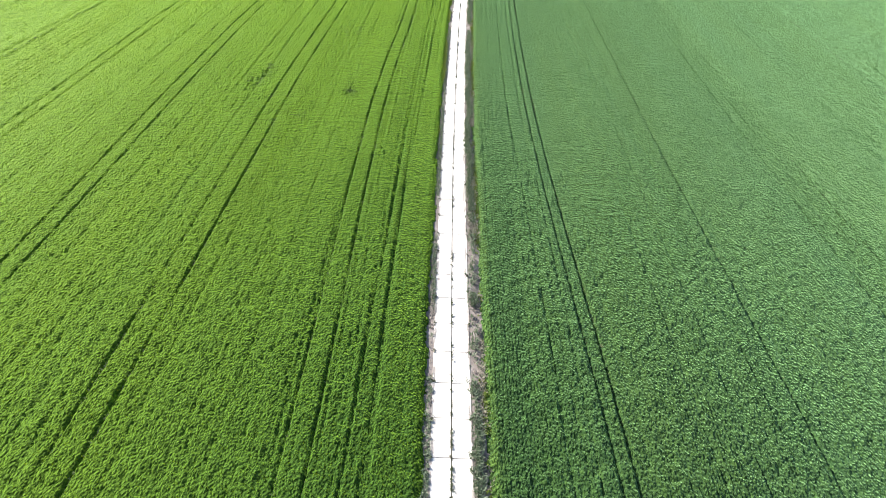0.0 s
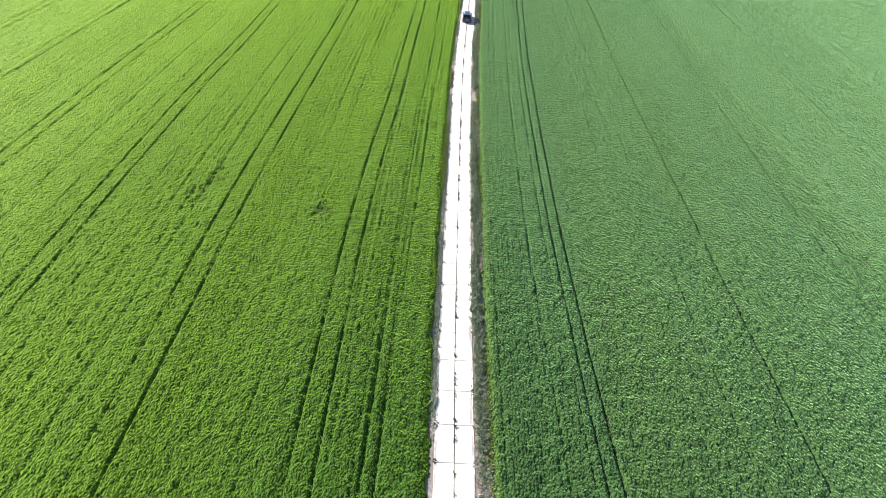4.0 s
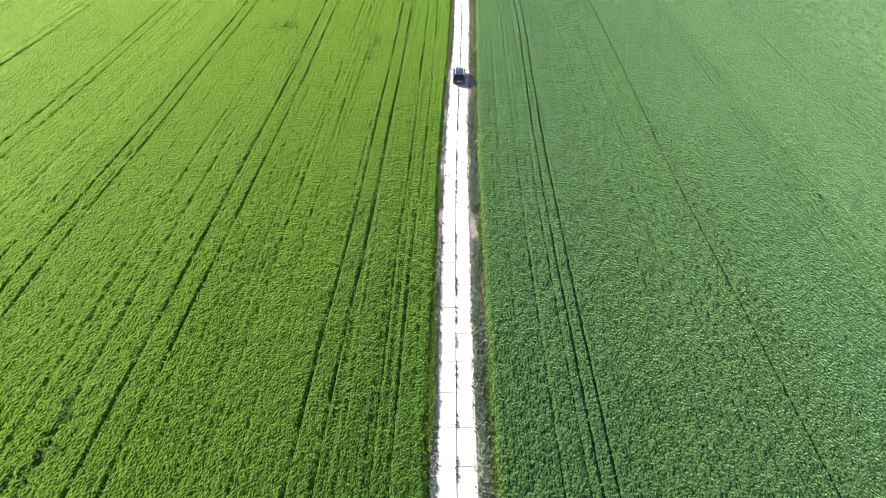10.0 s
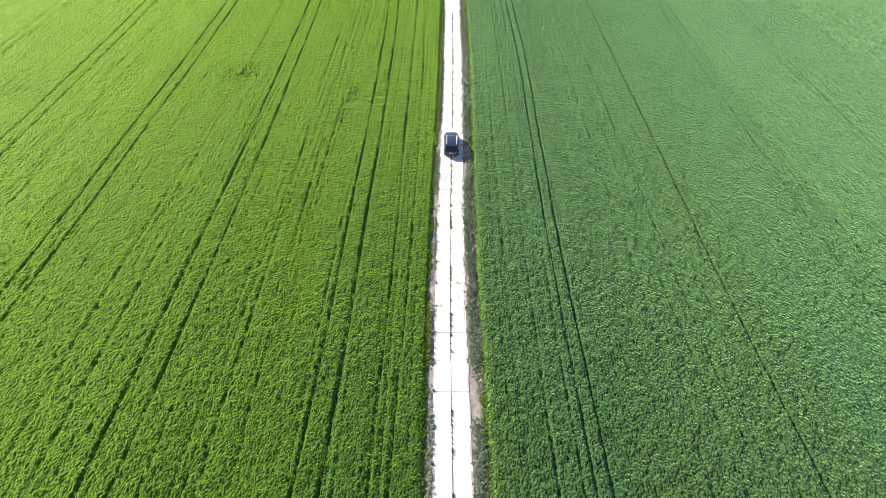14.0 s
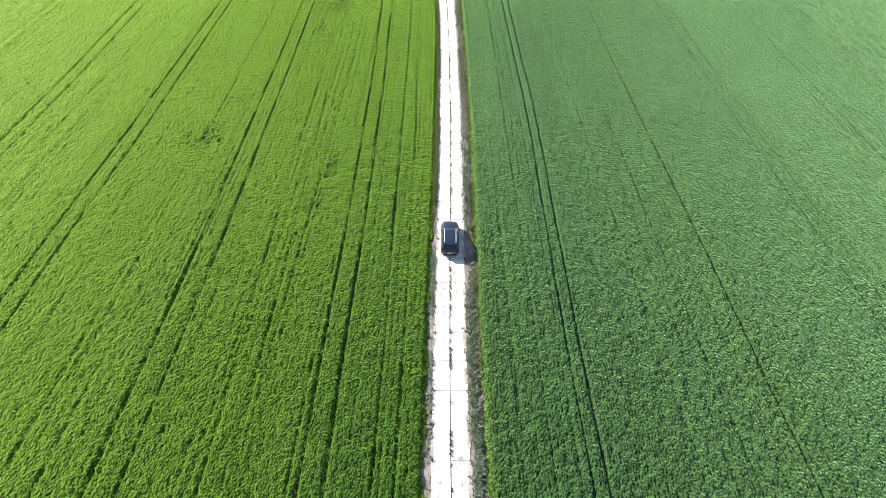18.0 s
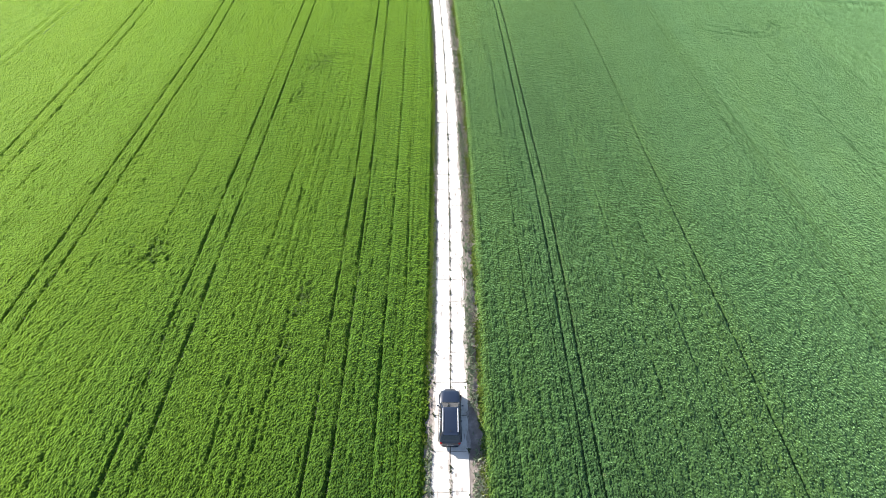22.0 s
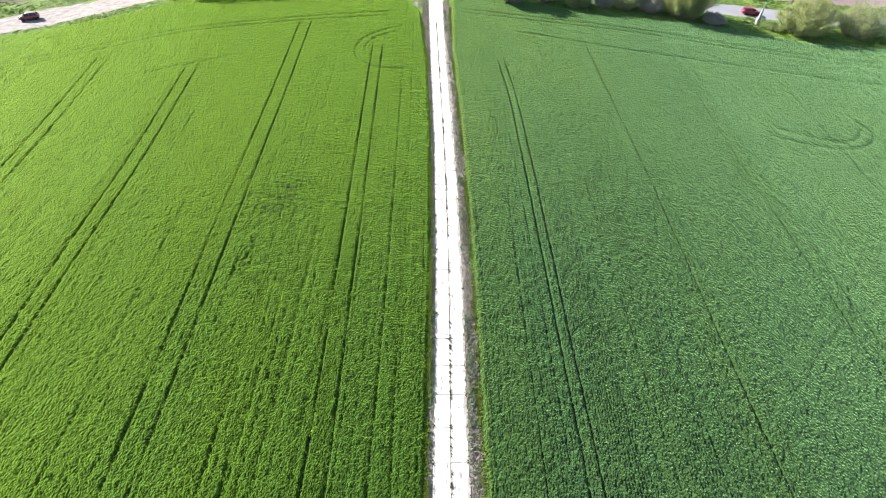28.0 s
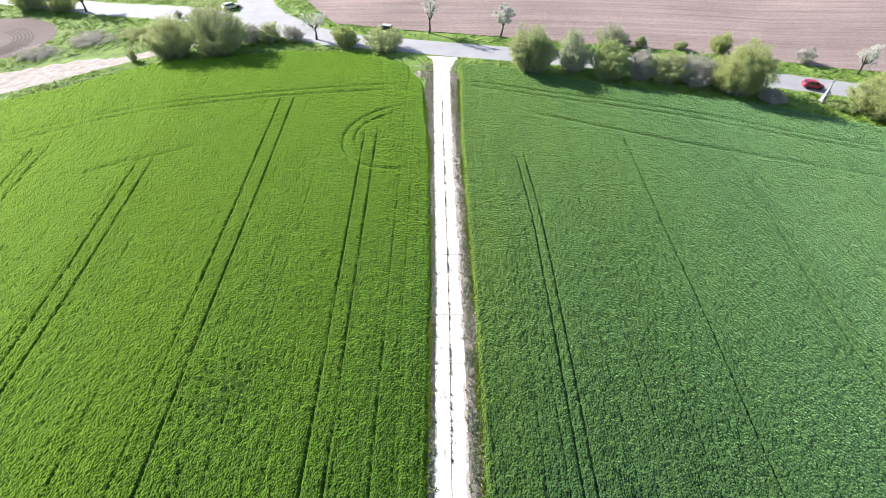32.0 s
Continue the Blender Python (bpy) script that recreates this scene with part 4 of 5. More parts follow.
def car(name, paint, label, long=4.5, wide=1.84, tall=1.56, rails=True, hatch=0.5, lower=None):
    """Modelled nose towards +y, standing on z = 0. hatch: how far the roof runs back before the tailgate leans down."""
    root = tagged(new(name), label, "car")
    L, W = long / 2, wide / 2
    belt = tall * 0.62

    def section(y, w, zb, zt, crown):
        half = [(0.0, zb), (w * 0.82, zb), (w * 0.96, zb + 0.10), (w, zb + 0.26), (w * 0.995, (zb + zt) / 2 + 0.08), (w * 0.965, zt - 0.09), (w * 0.90, zt - 0.02), (w * 0.6, zt + crown * 0.7), (0.0, zt + crown)]
        return [(px, y, z) for px, z in half] + [(-px, y, z) for px, z in half[-2:0:-1]]
    st = ((-L, 0.62, 0.42, belt - 0.22, 0.0), (-L + 0.05, 0.78, 0.34, belt - 0.10, 0.01), (-L + 0.16, 0.89, 0.28, belt - 0.01, 0.01), (-L + 0.5, 0.97, 0.25, belt + 0.01, 0.01), (-L + 1.1, 1.0, 0.22, belt, 0.01), (0.0, 1.0, 0.2, belt - 0.01, 0.01),
          (0.75, 1.0, 0.21, belt - 0.01, 0.02), (1.0, 0.99, 0.22, belt - 0.02, 0.035), (1.45, 0.97, 0.24, belt - 0.06, 0.05), (L - 0.5, 0.92, 0.26, belt - 0.12, 0.045), (L - 0.26, 0.84, 0.28, belt - 0.19, 0.035), (L - 0.10, 0.73, 0.31, belt - 0.29, 0.02), (L - 0.02, 0.6, 0.35, belt - 0.4, 0.01), (L, 0.46, 0.4, belt - 0.48, 0.0))
    body = smooth(part("body", loft([section(y * 1.0, W * w, zb, zt, c) for y, w, zb, zt, c in st]), paint, root), 50)
    # cabin
    yb0, yb1, yt0, yt1 = -L + 0.10, 1.12, -L + 0.10 + hatch, 0.30
    wb, wt, zt = W * 0.90, W * 0.70, tall - 0.05
    b = [(-wb, yb0, belt - 0.03), (wb, yb0, belt - 0.03), (wb, yb1, belt - 0.03), (-wb, yb1, belt - 0.03)]
    t = [(-wt, yt0, zt), (wt, yt0, zt), (wt, yt1, zt), (-wt, yt1, zt)]
    cab = loft([b, t])
    bmesh.ops.bevel(cab, geom=[e for e in cab.edges if abs(e.verts[0].co.z - e.verts[1].co.z) > 0.1], offset=0.05, segments=2, affect="EDGES")
    smooth(part("cabin", cab, paint, root), 40)
    roof = []
    for y, f, dz in ((yt0 - 0.10, 0.88, -0.015), (yt0 + 0.02, 0.97, 0.022), (yt0 + 0.5, 1.0, 0.05), ((yt0 + yt1) / 2, 1.02, 0.062), (yt1 - 0.35, 1.0, 0.05), (yt1, 0.95, 0.018), (yt1 + 0.05, 0.9, -0.01)):
        roof.append([(wt * f * math.sin(a), y, zt - 0.02 + (dz + 0.02) * math.cos(a) ** 0.6 if math.cos(a) > 0 else zt - 0.03) for a in np.linspace(-math.pi / 2, math.pi / 2, 9)])
    smooth(part("roof", loft(roof), paint, root), 60)
    part("windscreen", panel((b[2], b[3], t[3], t[2]), 0.09, 0.008), M_GLASS, root)
    rw = [Vector(b[0]).lerp(Vector(t[0]), 0.22), Vector(b[1]).lerp(Vector(t[1]), 0.22), Vector(t[1]), Vector(t[0])]
    part("rear_window", panel(rw, 0.10, 0.010), M_GLASS, root)
    for s in (-1, 1):
        lo = [Vector((s * wb, yb0, belt - 0.03)), Vector((s * wb, yb1, belt - 0.03))]
        hi = [Vector((s * wt, yt0, zt)), Vector((s * wt, yt1, zt))]
        cuts = (0.03, 0.23, 0.56, 0.95)
        for a, c in zip(cuts[:-1], cuts[1:]):
            q = [lo[0].lerp(lo[1], a), lo[0].lerp(lo[1], c), hi[0].lerp(hi[1], c), hi[0].lerp(hi[1], a)]
            part("side_window", panel(q if s > 0 else (q[1], q[0], q[3], q[2]), 0.055, 0.008), M_GLASS, root)
        for y in (-0.55, 0.45):
            part("door_handle", box(s * (W + 0.005), y, belt - 0.14, 0.03, 0.16, 0.03, 0.008), paint, root)
        mir = part("mirror", box(s * (W + 0.09), 0.72, belt + 0.05, 0.2, 0.12, 0.14, 0.035), paint, root)
        part("mirror_glass", box(s * (W + 0.09), 0.655, belt + 0.05, 0.15, 0.01, 0.10, 0.003), M_ALLOY, mir)
        part("tail_light", box(s * W * 0.76, -L + 0.10, belt - 0.15, 0.22, 0.2, 0.17, 0.04), M_RED_LENS, root, "red tail light")
        part("headlight", box(s * W * 0.62, L - 0.2, belt - 0.27, 0.3, 0.24, 0.12, 0.04), M_CLEAR_LENS, root)
        for y in (-L + 0.86, L - 0.88):
            part("wheel_arch", box(s * (W - 0.05), y, 0.40, 0.12, 0.78, 0.62, 0.05), M_BLACK, root)
            wheel(root, s * (W - 0.10), y, 0.335, 0.215)
        part("sill", box(s * (W - 0.03), 0, 0.27, 0.09, long * 0.44, 0.12, 0.02), M_BLACK, root)
        if rails:
            rings = []
            for y in np.linspace(yt0 + 0.1, yt1 - 0.05, 9):
                u = (y - yt0 - 0.1) / (yt1 - yt0 - 0.15)
                z = zt + 0.035 + 0.055 * min(1, 4 * u, 4 * (1 - u))
                rings.append([(s * (wt * 0.93) + 0.032 * math.cos(a), y, z + 0.028 * math.sin(a)) for a in np.linspace(0, 2 * math.pi, 8, endpoint=False)])
            rail = smooth(part("roof_rail", loft(rings), M_RAIL, root, "silver roof rail"))
            for y in (yt0 + 0.16, (yt0 + yt1) / 2, yt1 - 0.12):
                part("rail_foot", box(s * wt * 0.93, y, zt + 0.035, 0.05, 0.12, 0.07, 0.012), M_RAIL, rail)
    part("rear_bumper", box(0, -L + 0.04, 0.46, wide * 0.72, 0.16, 0.24, 0.06), paint, root)
    part("front_bumper", box(0, L - 0.08, 0.40, wide * 0.56, 0.2, 0.2, 0.06), M_BLACK, root)
    part("grille", box(0, L - 0.02, belt - 0.42, wide * 0.44, 0.1, 0.12, 0.03), M_BLACK, root)
    for y, z in ((-L - 0.02, belt - 0.28), (L + 0.03, 0.42)):
        plate = part("number_plate", box(0, y, z, 0.5, 0.016, 0.11, 0.004), M_PLATE, root, "white plate with dark bars")
        part("plate_bars", box(0, y - 0.009 * (1 if y < 0 else -1), z, 0.38, 0.004, 0.05), M_INK, plate)
    part("spoiler", box(0, yt0 - 0.08, zt + 0.005, wt * 1.7, 0.2, 0.03, 0.012), paint, root)
    part("rear_wiper", box(0.08, yb0 + 0.17, belt + 0.17, 0.42, 0.02, 0.02, 0.005), M_BLACK, root)
    part("aerial", box(0, yt0 + 0.16, zt + 0.09, 0.03, 0.14, 0.06, 0.012), M_BLACK, root)
    for x in (-0.3, 0.25):
        part("wiper", box(x, yb1 - 0.10, belt + 0.04, 0.5, 0.03, 0.025, 0.006), M_BLACK, root)
    return root


M_NAVY = plain("dark_blue_car_paint", (0.011, 0.018, 0.036), 0.3, 0.0, coat=0.35)
M_RED = plain("red_car_paint", (0.32, 0.006, 0.035), 0.28, 0.0, coat=0.5)
M_MAROON = plain("dark_red_car_paint", (0.17, 0.012, 0.02), 0.3, 0.1, coat=0.8)
M_CREAM = plain("pale_yellow_car_paint", (0.55, 0.55, 0.32), 0.3, 0.0, coat=0.6)


def stand(ob, x, y, heading, lift=0.0):
    ob.matrix_world = pose(x, y, zat(x, y) + lift, 0, 0, heading)


stand(car("estate_car", M_NAVY, "dark blue estate car with silver roof rails on concrete track", 5.0, 1.92, 1.68), 1.75, 137.75, -1.8, 0.075)
red = car("hatchback_car", M_RED, "bright red hatchback car on the asphalt road", 3.9, 1.72, 1.48, False, 0.35)
stand(red, 73.8, 267.6, -98.5, 0.06)
stand(car("hatchback_car", M_MAROON, "dark red hatchback car parked on the gravel lane", 3.9, 1.72, 1.48, False, 0.35), -86.2, 265.6, 112, 0.06)
stand(car("saloon_car", M_CREAM, "pale yellow car on the asphalt road at the fork", 4.3, 1.76, 1.45, False, 0.55), -47.6, 302.6, -50, 0.06)


# ---- grassland round the junction ----
M_MEADOW = earthy("short_grass", ((0.3, (0.06, 0.12, 0.018)), (0.48, (0.12, 0.215, 0.03)), (0.64, (0.17, 0.26, 0.045)), (0.78, (0.27, 0.27, 0.12))), 0.45, 3.0, 0.8, 0.15)


def field_end(x):
    return np.where(x < 2.5, np.interp(x, *zip(*LEFT_END)), np.interp(x, *zip(*RIGHT_END))) - np.where(np.abs(x - 2.4) < 5, 6.0, 0.6)


ROADS = ((((-24, 285), (-7, 281.5), (5, 279.2), (22, 276.8), (43, 273.7), (64.5, 270.6), (86, 266.8), (130, 258.5)), 3.5), (((-18, 284), (-27, 287), (-36, 294), (-42, 303), (-46, 315), (-52, 345)), 4.6),
         (((-32, 290), (-45, 296), (-60, 301), (-76, 305), (-110, 314)), 4.4), (((-150, 228), (-110, 250), (-95, 257.5), (-80, 265), (-72, 270.3), (-63.5, 275.4), (-56.5, 279), (-50, 283.5), (-42, 290)), 2.2),
         (((-92, 263), (-84, 269), (-75, 274.5), (-66, 278)), 3.4), (((2.4, 258), (2.6, 271), (3.0, 279)), 2.0))


def grown(x, y):
    """Where grass grows: 0 on roads, lanes and bare soil, 1 well away from them."""
    g = np.where((x < -95) & (y > 275.5 + (x + 95) * 0.3) & (y < 300) | (np.hypot((x + 95) / 12.0, (y - 287.5) / 12.5) < 1), 0.0, 1.0)
    g[(x > -36) & (y > far_edge(x) + 0.2)] = 0
    for line, reach in ROADS:
        g = np.minimum(g, np.clip((off_line(x, y, line) - reach + 0.5) / 0.9, 0, 1))
    return g


def meadow(x0, x1, step, rows, low, high, rough):
    """Rough grass as a sheet of tussocks over the land."""
    rng = np.random.RandomState(40)
    gx = np.arange(x0, x1 + step * 0.5, step)
    x = np.repeat(gx, rows)
    q = np.tile(np.linspace(0, 1, rows), len(gx))
    y = np.repeat(low(gx), rows) * (1 - q) + np.repeat(high(gx), rows) * q
    tuft = np.zeros(len(x))
    if rough:
        x = x + rng.uniform(-0.15, 0.15, len(x))
        tuft = np.clip(0.1 + 0.16 * mottle(x, y, 2.2, 2.2, 42) + 0.12 * mottle(x, y, 0.8, 0.8, 43) + rng.uniform(-0.08, 0.1, len(x)), 0, 0.5) * grown(x, y)
    o = (np.arange(len(gx) - 1)[:, None] * rows + np.arange(rows - 1)[None]).ravel()
    f = np.stack([o, o + rows, o + rows + 1, o + 1], 1)
    ob = mesh_object("grassland", np.stack([x, y, height(x, y) + 0.03 + tuft], 1), f.tolist(), M_MEADOW)
    return tagged(ob, "rough short green grass round the road junction", "grass", kind="structure")


left_low = lambda x: np.interp(x, *zip(*LEFT_END)) - 0.6
right_low = lambda x: np.interp(x, *zip(*RIGHT_END)) - 0.6
far_side = lambda x: far_edge(x) + 1.0
meadow(-120.0, -20.0, 0.5, 130, left_low, lambda x: 345.0 + 0 * x, True)
meadow(-20.0, -0.5, 0.5, 60, left_low, far_side, True)
meadow(-0.5, 5.5, 1.0, 14, lambda x: 262.0 + 0 * x, far_side, False)
meadow(5.5, 120.0, 0.5, 60, right_low, far_side, True)
meadow(-240.0, -120.0, 6.0, 30, left_low, lambda x: 420.0 + 0 * x, False)
meadow(120.0, 240.0, 6.0, 12, right_low, far_side, False)
meadow(-120.0, -24.0, 6.0, 8, lambda x: 345.0 + 0 * x, lambda x: 420.0 + 0 * x, False)
rng = np.random.RandomState(41)
x, y = rng.uniform(-120, 118, 80000), rng.uniform(238, 330, 80000)
keep = (y > field_end(x) + 0.8) & (y < np.where(x > -36, far_edge(x) + 0.5, 330)) & (grown(x, y) > 0.7)
x, y = x[keep], y[keep]
lush = 1 + 0.5 * mottle(x, y, 2.5, 2.5, 51) + 0.3 * mottle(x, y, 0.8, 0.8, 52)
dry = mottle(x, y, 5.0, 3.0, 53) + 0.5 * rng.normal(0, 1, len(x)) + np.where((np.abs(x + 65) < 22) & (y < 292), 0.35, 0) > 0.95
for name, pick, mat, label, seed in (("meadow_grass", ~dry, M_GRASS, "rough green grass tufts beside the asphalt road", 61), ("withered_grass", dry, M_DRY, "withered straw-coloured grass tufts beside the road", 62)):
    tagged(tufts(name, x[pick], y[pick], height(x[pick], y[pick]) + 0.03, lush[pick] * np.where(np.abs(x[pick] - 2.4) < 11, 0.5, 0.9), 5, mat, 0.3, 0.42, 0.1, seed), label, "grass", kind="stuff")

# ---- shrubs and trees ----
M_LEAF_OLIVE = leafy("olive_leaf", (0.26, 0.3, 0.16), (0.43, 0.475, 0.26), (0.6, 0.66, 0.32), 0.38, broad=0.2)
M_LEAF_GREEN = leafy("fresh_leaf", (0.21, 0.275, 0.13), (0.38, 0.46, 0.22), (0.54, 0.65, 0.26), 0.38, broad=0.2)
M_LEAF_BUD = leafy("budding_twig", (0.34, 0.325, 0.3), (0.52, 0.5, 0.46), (0.56, 0.54, 0.48), 0.38, broad=0.2)
M_LEAF_GOLD = leafy("yellow_green_leaf", (0.27, 0.31, 0.14), (0.45, 0.49, 0.23), (0.62, 0.69, 0.28), 0.38, broad=0.2)
M_STEM = plain("grey_stem", (0.23, 0.205, 0.185), 0.9, grain=0.35, scale=6)
M_DARK_BARK = plain("dark_bark", (0.055, 0.046, 0.04), 0.9, grain=0.4, scale=6)
M_BLOSSOM = leafy("white_blossom", (0.5, 0.5, 0.45), (0.82, 0.82, 0.78), (0.6, 0.6, 0.55), 0.4, broad=0.4)


def tube(v, f, a, b, ra, rb, sides=5):
    a, b = Vector(a), Vector(b)
    d = (b - a).normalized()
    u = d.cross(Vector((0.3, 0.9, 0.2))).normalized()
    w = d.cross(u)
    o = len(v)
    for c, r in ((a, ra), (b, rb)):
        for k in range(sides):
            t = 2 * math.pi * k / sides
            v.append(c + (u * math.cos(t) + w * math.sin(t)) * r)
    for k in range(sides):
        j = (k + 1) % sides
        f.append((o + k, o + j, o + sides + j, o + sides + k))


def leaf_cloud(name, centres, spread, per, size, mat, parent, rng):
    c = np.repeat(np.array(centres), per, 0)
    c = c + rng.normal(0, 1, c.shape) * np.repeat(np.array(spread), per)[:, None] * (1, 1, 0.8)
    n = len(c)
    a, b = rng.normal(0, 1, (n, 3)), rng.normal(0, 1, (n, 3))
    a /= np.linalg.norm(a, axis=1)[:, None]
    b -= a * (a * b).sum(1)[:, None]
    b /= np.linalg.norm(b, axis=1)[:, None]
    s = size * rng.uniform(0.6, 1.4, n)[:, None]
    v = np.stack([c - a * s * 0.5 - b * s * 0.3, c + a * s * 0.5 - b * s * 0.25, c + b * s * 0.6], 1)
    ob = triangles(name, v.reshape(-1, 3), mat)
    ob.parent = parent
    return ob


def shrub(name, label, category, x, y, wide, tall, mats, seed, stems=70, per=45, size=0.16, group=""):
    """A many-stemmed bush: stems fan out and up from the foot, each with rising twigs that carry the leaves."""
    rng = np.random.RandomState(seed)
    root = tagged(new(name), label, category, group)
    root.location = (x, y, zat(x, y))
    v, f, centres, spread = [], [], [], []
    r = wide / 2
    humps = [(rng.uniform(-0.6, 0.6), rng.uniform(-0.5, 0.5), rng.uniform(0.8, 1.08)) for _ in range(max(2, int(wide / 2.4)))]
    for k in range(stems):
        az, out = rng.uniform(0, 2 * math.pi), math.sqrt(rng.uniform(0.0, 1.0))
        ux, uy = math.cos(az) * out, math.sin(az) * out
        hump = max(hh * math.exp(-1.6 * ((ux - hx) ** 2 + (uy - hy) ** 2)) for hx, hy, hh in humps)
        top = tall * (1 - 0.45 * out ** 2.2) * (0.62 + 0.42 * hump) * rng.uniform(0.82, 1.06)
        foot = Vector((ux * r * 0.45, uy * r * 0.45, -0.05))
        tip = Vector((ux * r * 1.08, uy * r * 0.95, top))
        mid = Vector((foot.x * 0.6 + tip.x * 0.4, foot.y * 0.6 + tip.y * 0.4, top * 0.5))
        w = 0.016 + 0.006 * tall
        tube(v, f, foot, mid, w, w * 0.65, 4)
        tube(v, f, mid, tip, w * 0.65, w * 0.2, 4)
        way = (tip - mid).normalized()
        for u in rng.uniform(0.12, 1.0, 6):
            p = foot.lerp(mid, 2 * u) if u < 0.5 else mid.lerp(tip, 2 * u - 1)
            turn = (way * 0.9 + Vector((rng.normal(0, 0.55), rng.normal(0, 0.55), 0.35 + rng.normal(0, 0.3)))).normalized()
            q = p + turn * tall * rng.uniform(0.08, 0.2) * (0.6 + 0.4 * (1 - u))
            tube(v, f, p, q, w * 0.3, w * 0.12, 3)
            for h in (0.35, 0.7, 1.0):
                centres.append(tuple(p.lerp(q, h)))
                spread.append((0.11 + 0.016 * wide) * rng.uniform(0.7, 1.3))
    mesh_object("stem_frame", v, f, M_STEM, root)
    leaf_cloud("foliage", centres, spread, max(4, int(per * 0.36)), size, mats[0], root, rng)
    if len(mats) > 1:
        leaf_cloud("blossom", centres[::3], spread[::3], max(5, int(per * 0.7)), size * 1.1, mats[1], root, rng)
    return root


def tree(name, label, x, y, tall, wide, mat, seed, per=26, size=0.24, lean=0.0, group=""):
    """A single-trunked small tree: tapered trunk, steep forking limbs, loose uneven crown."""
    rng = np.random.RandomState(seed)
    root = tagged(new(name), label, "tree", group)
    root.location = (x, y, zat(x, y))
    v, f, lv, lf, centres, spread = [], [], [], [], [], []
    fork = Vector((lean * tall * 0.3, 0.1, tall * 0.3))
    knee = fork * 0.5 + Vector((0.09, 0.02, 0))
    tube(v, f, (0, 0, -0.1), knee, 0.27, 0.2, 8)
    tube(v, f, knee, fork, 0.2, 0.16, 8)
    for k in range(6):
        az = k * 2.4 + rng.uniform(-0.5, 0.5)
        out = wide / 2 * rng.uniform(0.3, 0.95)
        end = fork + Vector((math.cos(az) * out, math.sin(az) * out, tall * rng.uniform(0.25, 0.68)))
        mid = fork.lerp(end, 0.5) + Vector((math.cos(az) * 0.25, math.sin(az) * 0.25, rng.uniform(-0.3, 0.1)))
        tube(lv, lf, fork, mid, 0.12, 0.075)
        tube(lv, lf, mid, end, 0.075, 0.025)
        for j in range(9):
            u = rng.uniform(-0.5, 1.0)
            p = mid.lerp(end, u) if u > 0 else fork.lerp(mid, 1 + u)
            q = p + Vector((rng.normal(0, 0.5), rng.normal(0, 0.5), rng.normal(0.35, 0.4))) * (wide / 4.2)
            tube(lv, lf, p, q, 0.03, 0.01, 3)
            for h in (0.5, 0.8, 1.05):
                centres.append(tuple(p.lerp(q, h)))
                spread.append((0.1 + 0.025 * wide) * rng.uniform(0.5, 1.5))
    mesh_object("trunk", v, f, M_DARK_BARK, root)
    mesh_object("limb_frame", lv, lf, M_DARK_BARK, root)
    leaf_cloud("crown", centres, spread, max(3, int(per * 0.5)), size, mat, root, rng)
    return root


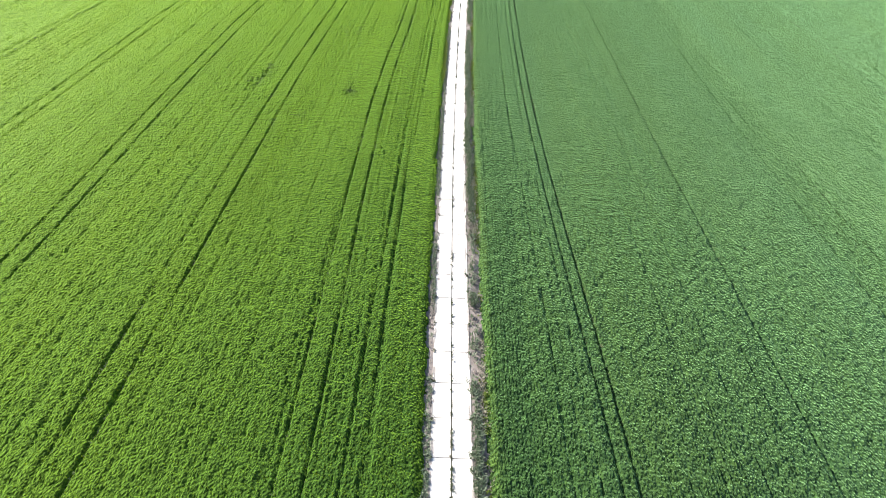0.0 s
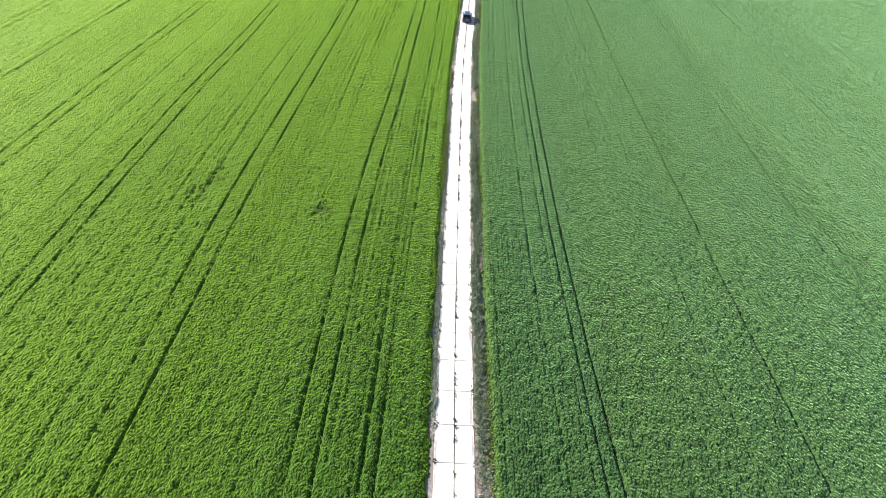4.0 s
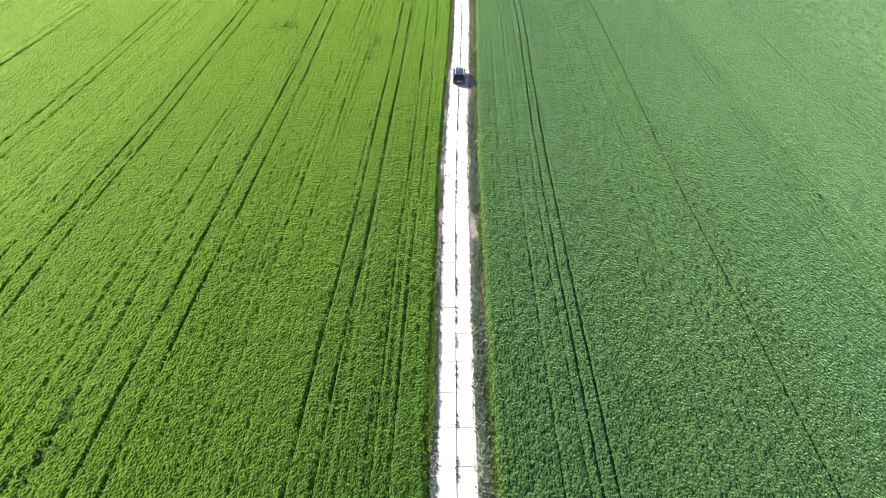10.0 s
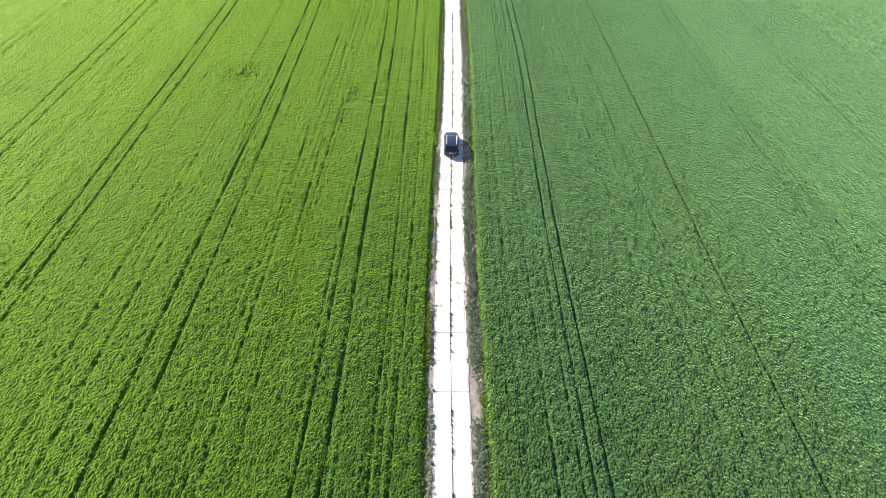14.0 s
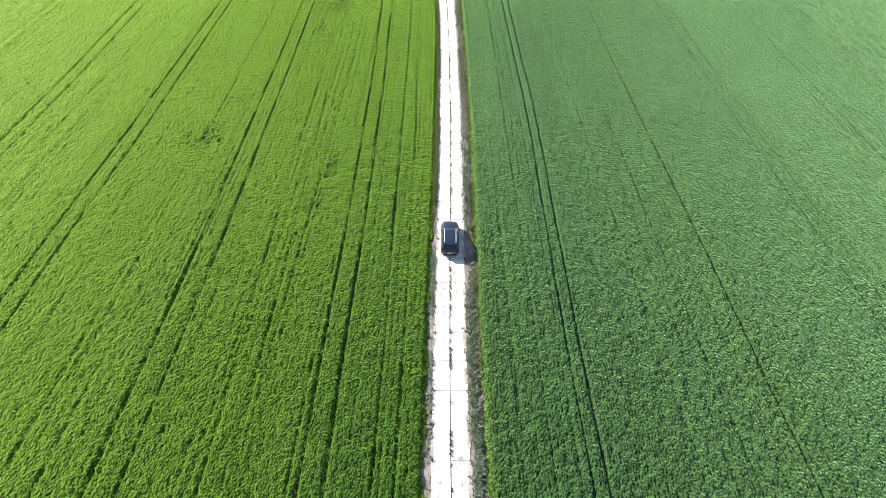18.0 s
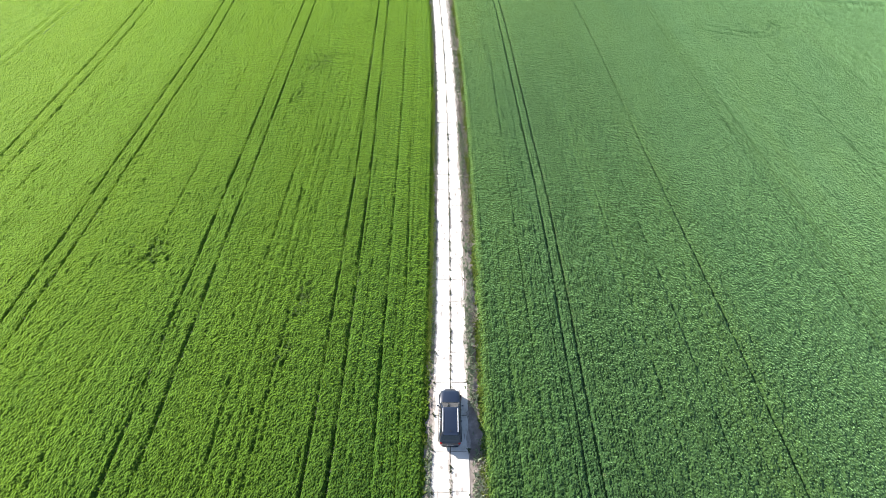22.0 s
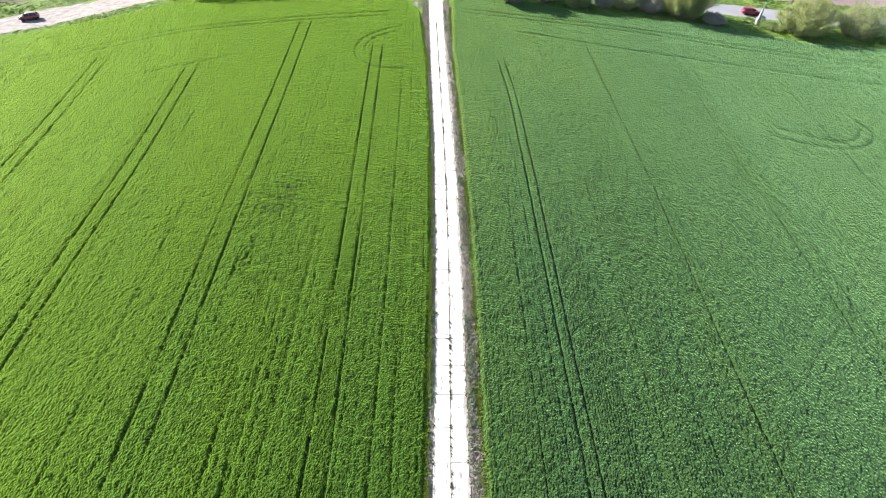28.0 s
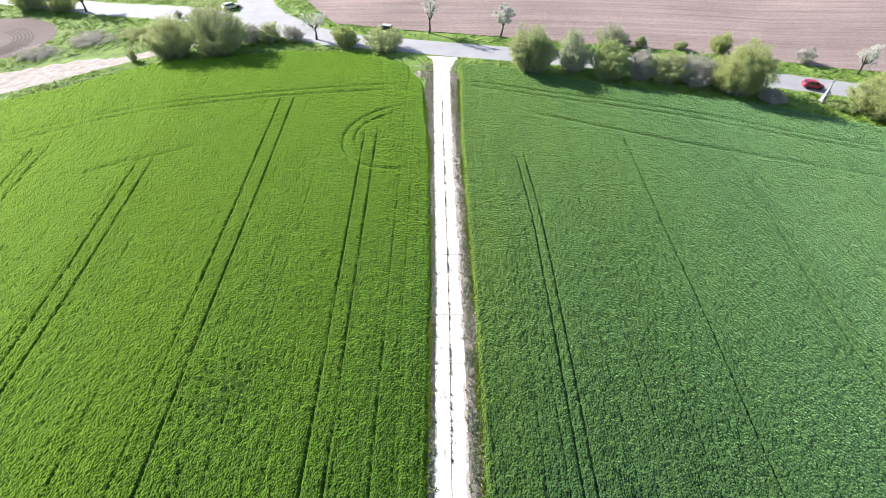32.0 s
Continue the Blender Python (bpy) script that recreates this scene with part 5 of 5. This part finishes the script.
OL, GR, BU, GO, BL = M_LEAF_OLIVE, M_LEAF_GREEN, M_LEAF_BUD, M_LEAF_GOLD, M_BLOSSOM
HEDGE = "shrubs along the road"
for k, (label, x, y, wide, tall, mats, stems, per) in enumerate((
        ("tall olive-green willow shrub at the field corner", -52.0, 277.8, 10.5, 7.8, (OL,), 130, 40),
        ("very tall dense willow shrub beside the junction", -43.0, 279.5, 12.5, 9.2, (OL,), 170, 42),
        ("thin brown shrub with bare twigs by the road", -37.6, 283.2, 4.4, 4.0, (BU,), 50, 16),
        ("rounded green-grey shrub by the road", -33.6, 283.8, 5.2, 4.0, (OL,), 60, 26),
        ("thin brown budding shrub beside a tree", -28.8, 283.8, 4.6, 3.7, (BU,), 55, 15),
        ("rounded yellow-green shrub at the road edge", -17.4, 281.0, 5.4, 4.9, (GO,), 75, 30),
        ("low wide grey-green shrub near the track mouth", -9.6, 279.4, 7.8, 4.2, (OL,), 90, 28),
        ("large dense olive-green shrub at the roadside", 19.6, 270.6, 8.6, 8.8, (OL,), 175, 50),
        ("tall shrub with white blossom at the roadside", 27.6, 271.2, 6.6, 8.0, (GR, BL), 112, 21),
        ("broad green shrub in the roadside hedge", 34.2, 268.9, 7.8, 6.6, (GR,), 137, 40),
        ("small grey-green shrub in the roadside hedge", 39.9, 268.6, 5.6, 5.8, (BU,), 87, 28),
        ("green shrub in the roadside hedge", 44.6, 267.8, 7.6, 6.2, (OL,), 125, 36),
        ("bare grey-brown shrub in the roadside hedge", 50.4, 267.0, 7.6, 5.8, (BU,), 150, 21),
        ("large yellow-green shrub closing the hedge", 57.2, 265.0, 11.5, 8.6, (GO,), 212, 50),
        ("low grey bramble at the hedge end", 62.8, 261.8, 5.0, 2.2, (BU,), 87, 26),
        ("broad brown-green shrub beyond the road", 37.9, 282.9, 7.6, 4.2, (BU, GO), 100, 14),
        ("small bushy shrub beyond the road", 44.1, 282.2, 2.6, 2.3, (OL,), 35, 20),
        ("small grey-green shrub beyond the road", 52.6, 281.6, 2.8, 2.1, (OL,), 35, 20),
        ("upright yellow-green shrub beyond the road", 60.3, 281.2, 4.6, 4.4, (GO,), 65, 28),
        ("thin brown budding shrub beyond the road", 77.6, 278.4, 4.2, 3.4, (BU,), 55, 12),
        ("huge golden-green willow shrub at the field edge", 81.0, 258.8, 12.0, 7.5, (GO,), 170, 44),
        ("large grey-brown shrub at the field edge", 92.5, 257.6, 11.0, 6.8, (OL,), 140, 30),
        ("sapling with thin pale leaves at the lane", -59.2, 275.4, 1.8, 3.2, (OL,), 20, 16),
        ("dark leaning bare bush at the side road", -58.6, 298.2, 1.5, 2.0, (BU,), 22, 10),
        ("low brown bramble in the grass", -73.0, 286.5, 10.0, 1.2, (BU,), 110, 14),
        ("low grey bramble in the grass", -63.5, 288.6, 9.0, 1.3, (OL,), 110, 14),
        ("low withered bramble beside the bare field", -81.5, 280.6, 9.0, 1.0, (BU,), 90, 14),
        ("low green bramble in the roadside grass", 75.5, 260.4, 5.0, 1.3, (GR,), 60, 22))):
    shrub("shrub", label, "shrub", x, y, wide, tall, mats, 100 + k, stems, per, group=HEDGE if k < 22 else "")
ROW = "blossoming roadside trees"
tree("fruit_tree", "small bare tree with first white blossom", -24.1, 284.2, 7.2, 6.0, BL, 201, 14, 0.24, group=ROW)
tree("fruit_tree", "dark slender tree with thin white blossom", -0.2, 287.3, 8.6, 5.2, BL, 202, 12, 0.24, group=ROW)
tree("fruit_tree", "small tree in full white blossom", 14.9, 285.4, 7.6, 4.4, BL, 203, 34, 0.3, 0.2, group=ROW)
tree("fruit_tree", "small blossoming tree behind the willow", 86.5, 273.8, 6.5, 5.0, BL, 204, 22, 0.22, group=ROW)
tree("roadside_tree", "dark leafy tree beside the side road", -83.5, 304.0, 7.0, 7.0, GR, 205, 34, 0.28)
shrub("shrub", "dark green thicket at the bare field", "shrub", -97, 306, 9, 6.5, (GR,), 206, 120, 36)
shrub("shrub", "yellow-green thicket at the side road", "shrub", -89, 304.5, 7, 5.0, (GO,), 207, 90, 32)

# ---- small roadside things ----
M_STONE = plain("pale_weathered_stone", (0.3, 0.31, 0.32), 0.85, grain=0.25, scale=5)
M_WOOD = plain("grey_weathered_wood", (0.22, 0.19, 0.15), 0.85, grain=0.3, scale=12)
M_WHITE = plain("white_paint", (0.62, 0.62, 0.6), 0.6, grain=0.1)


def wayside_cross(x, y):
    root = tagged(new("wayside_cross"), "pale stone wayside cross on a tapered column", "wayside cross")
    root.matrix_world = pose(x, y, zat(x, y), 0, 0, 12)
    part("step", box(0, 0, 0.15, 1.2, 1.2, 0.36, 0.03), M_STONE, root)
    part("pedestal", box(0, 0, 0.85, 0.72, 0.72, 1.1, 0.04), M_STONE, root)
    part("cornice", box(0, 0, 1.45, 0.86, 0.86, 0.14, 0.03), M_STONE, root)
    col = loft([[(r * sx, r * sy, z) for sx, sy in ((-1, -1), (1, -1), (1, 1), (-1, 1))] for z, r in ((1.5, 0.24), (1.8, 0.21), (3.1, 0.13), (3.25, 0.18))])
    part("column", col, M_STONE, root)
    part("cross_shaft", box(0, 0, 3.85, 0.16, 0.14, 1.3, 0.02), M_STONE, root)
    part("cross_arm", box(0, 0.003, 4.08, 0.72, 0.13, 0.16, 0.02), M_STONE, root)


wayside_cross(72.9, 262.4)


def stake(x, y, tall, lean, label):
    root = tagged(new("marker_post"), label, "post")
    root.matrix_world = pose(x, y, zat(x, y), 0, lean, 0)
    part("post", box(0, 0, tall / 2 - 0.1, 0.09, 0.09, tall + 0.2, 0.01), M_WOOD, root)
    part("cap", box(0, 0, tall * 0.86, 0.3, 0.05, tall * 0.26, 0.01), M_WHITE, root)


stake(67.4, 279.4, 3.4, 14, "leaning thin post with a pale tip")
stake(18.9, 285.6, 2.4, 0, "thin upright post at the field edge")


def shelter(x, y):
    root = tagged(new("roadside_box"), "small grey box with a pale roof by the road", "box")
    root.matrix_world = pose(x, y, zat(x, y), 0, 0, -14)
    part("wall", box(0, 0, 0.55, 2.0, 1.2, 1.25, 0.03), M_BLACK, root)
    part("roof", box(0, 0, 1.22, 2.1, 1.3, 0.1, 0.02), M_STONE, root)


shelter(-9.5, 288.6)
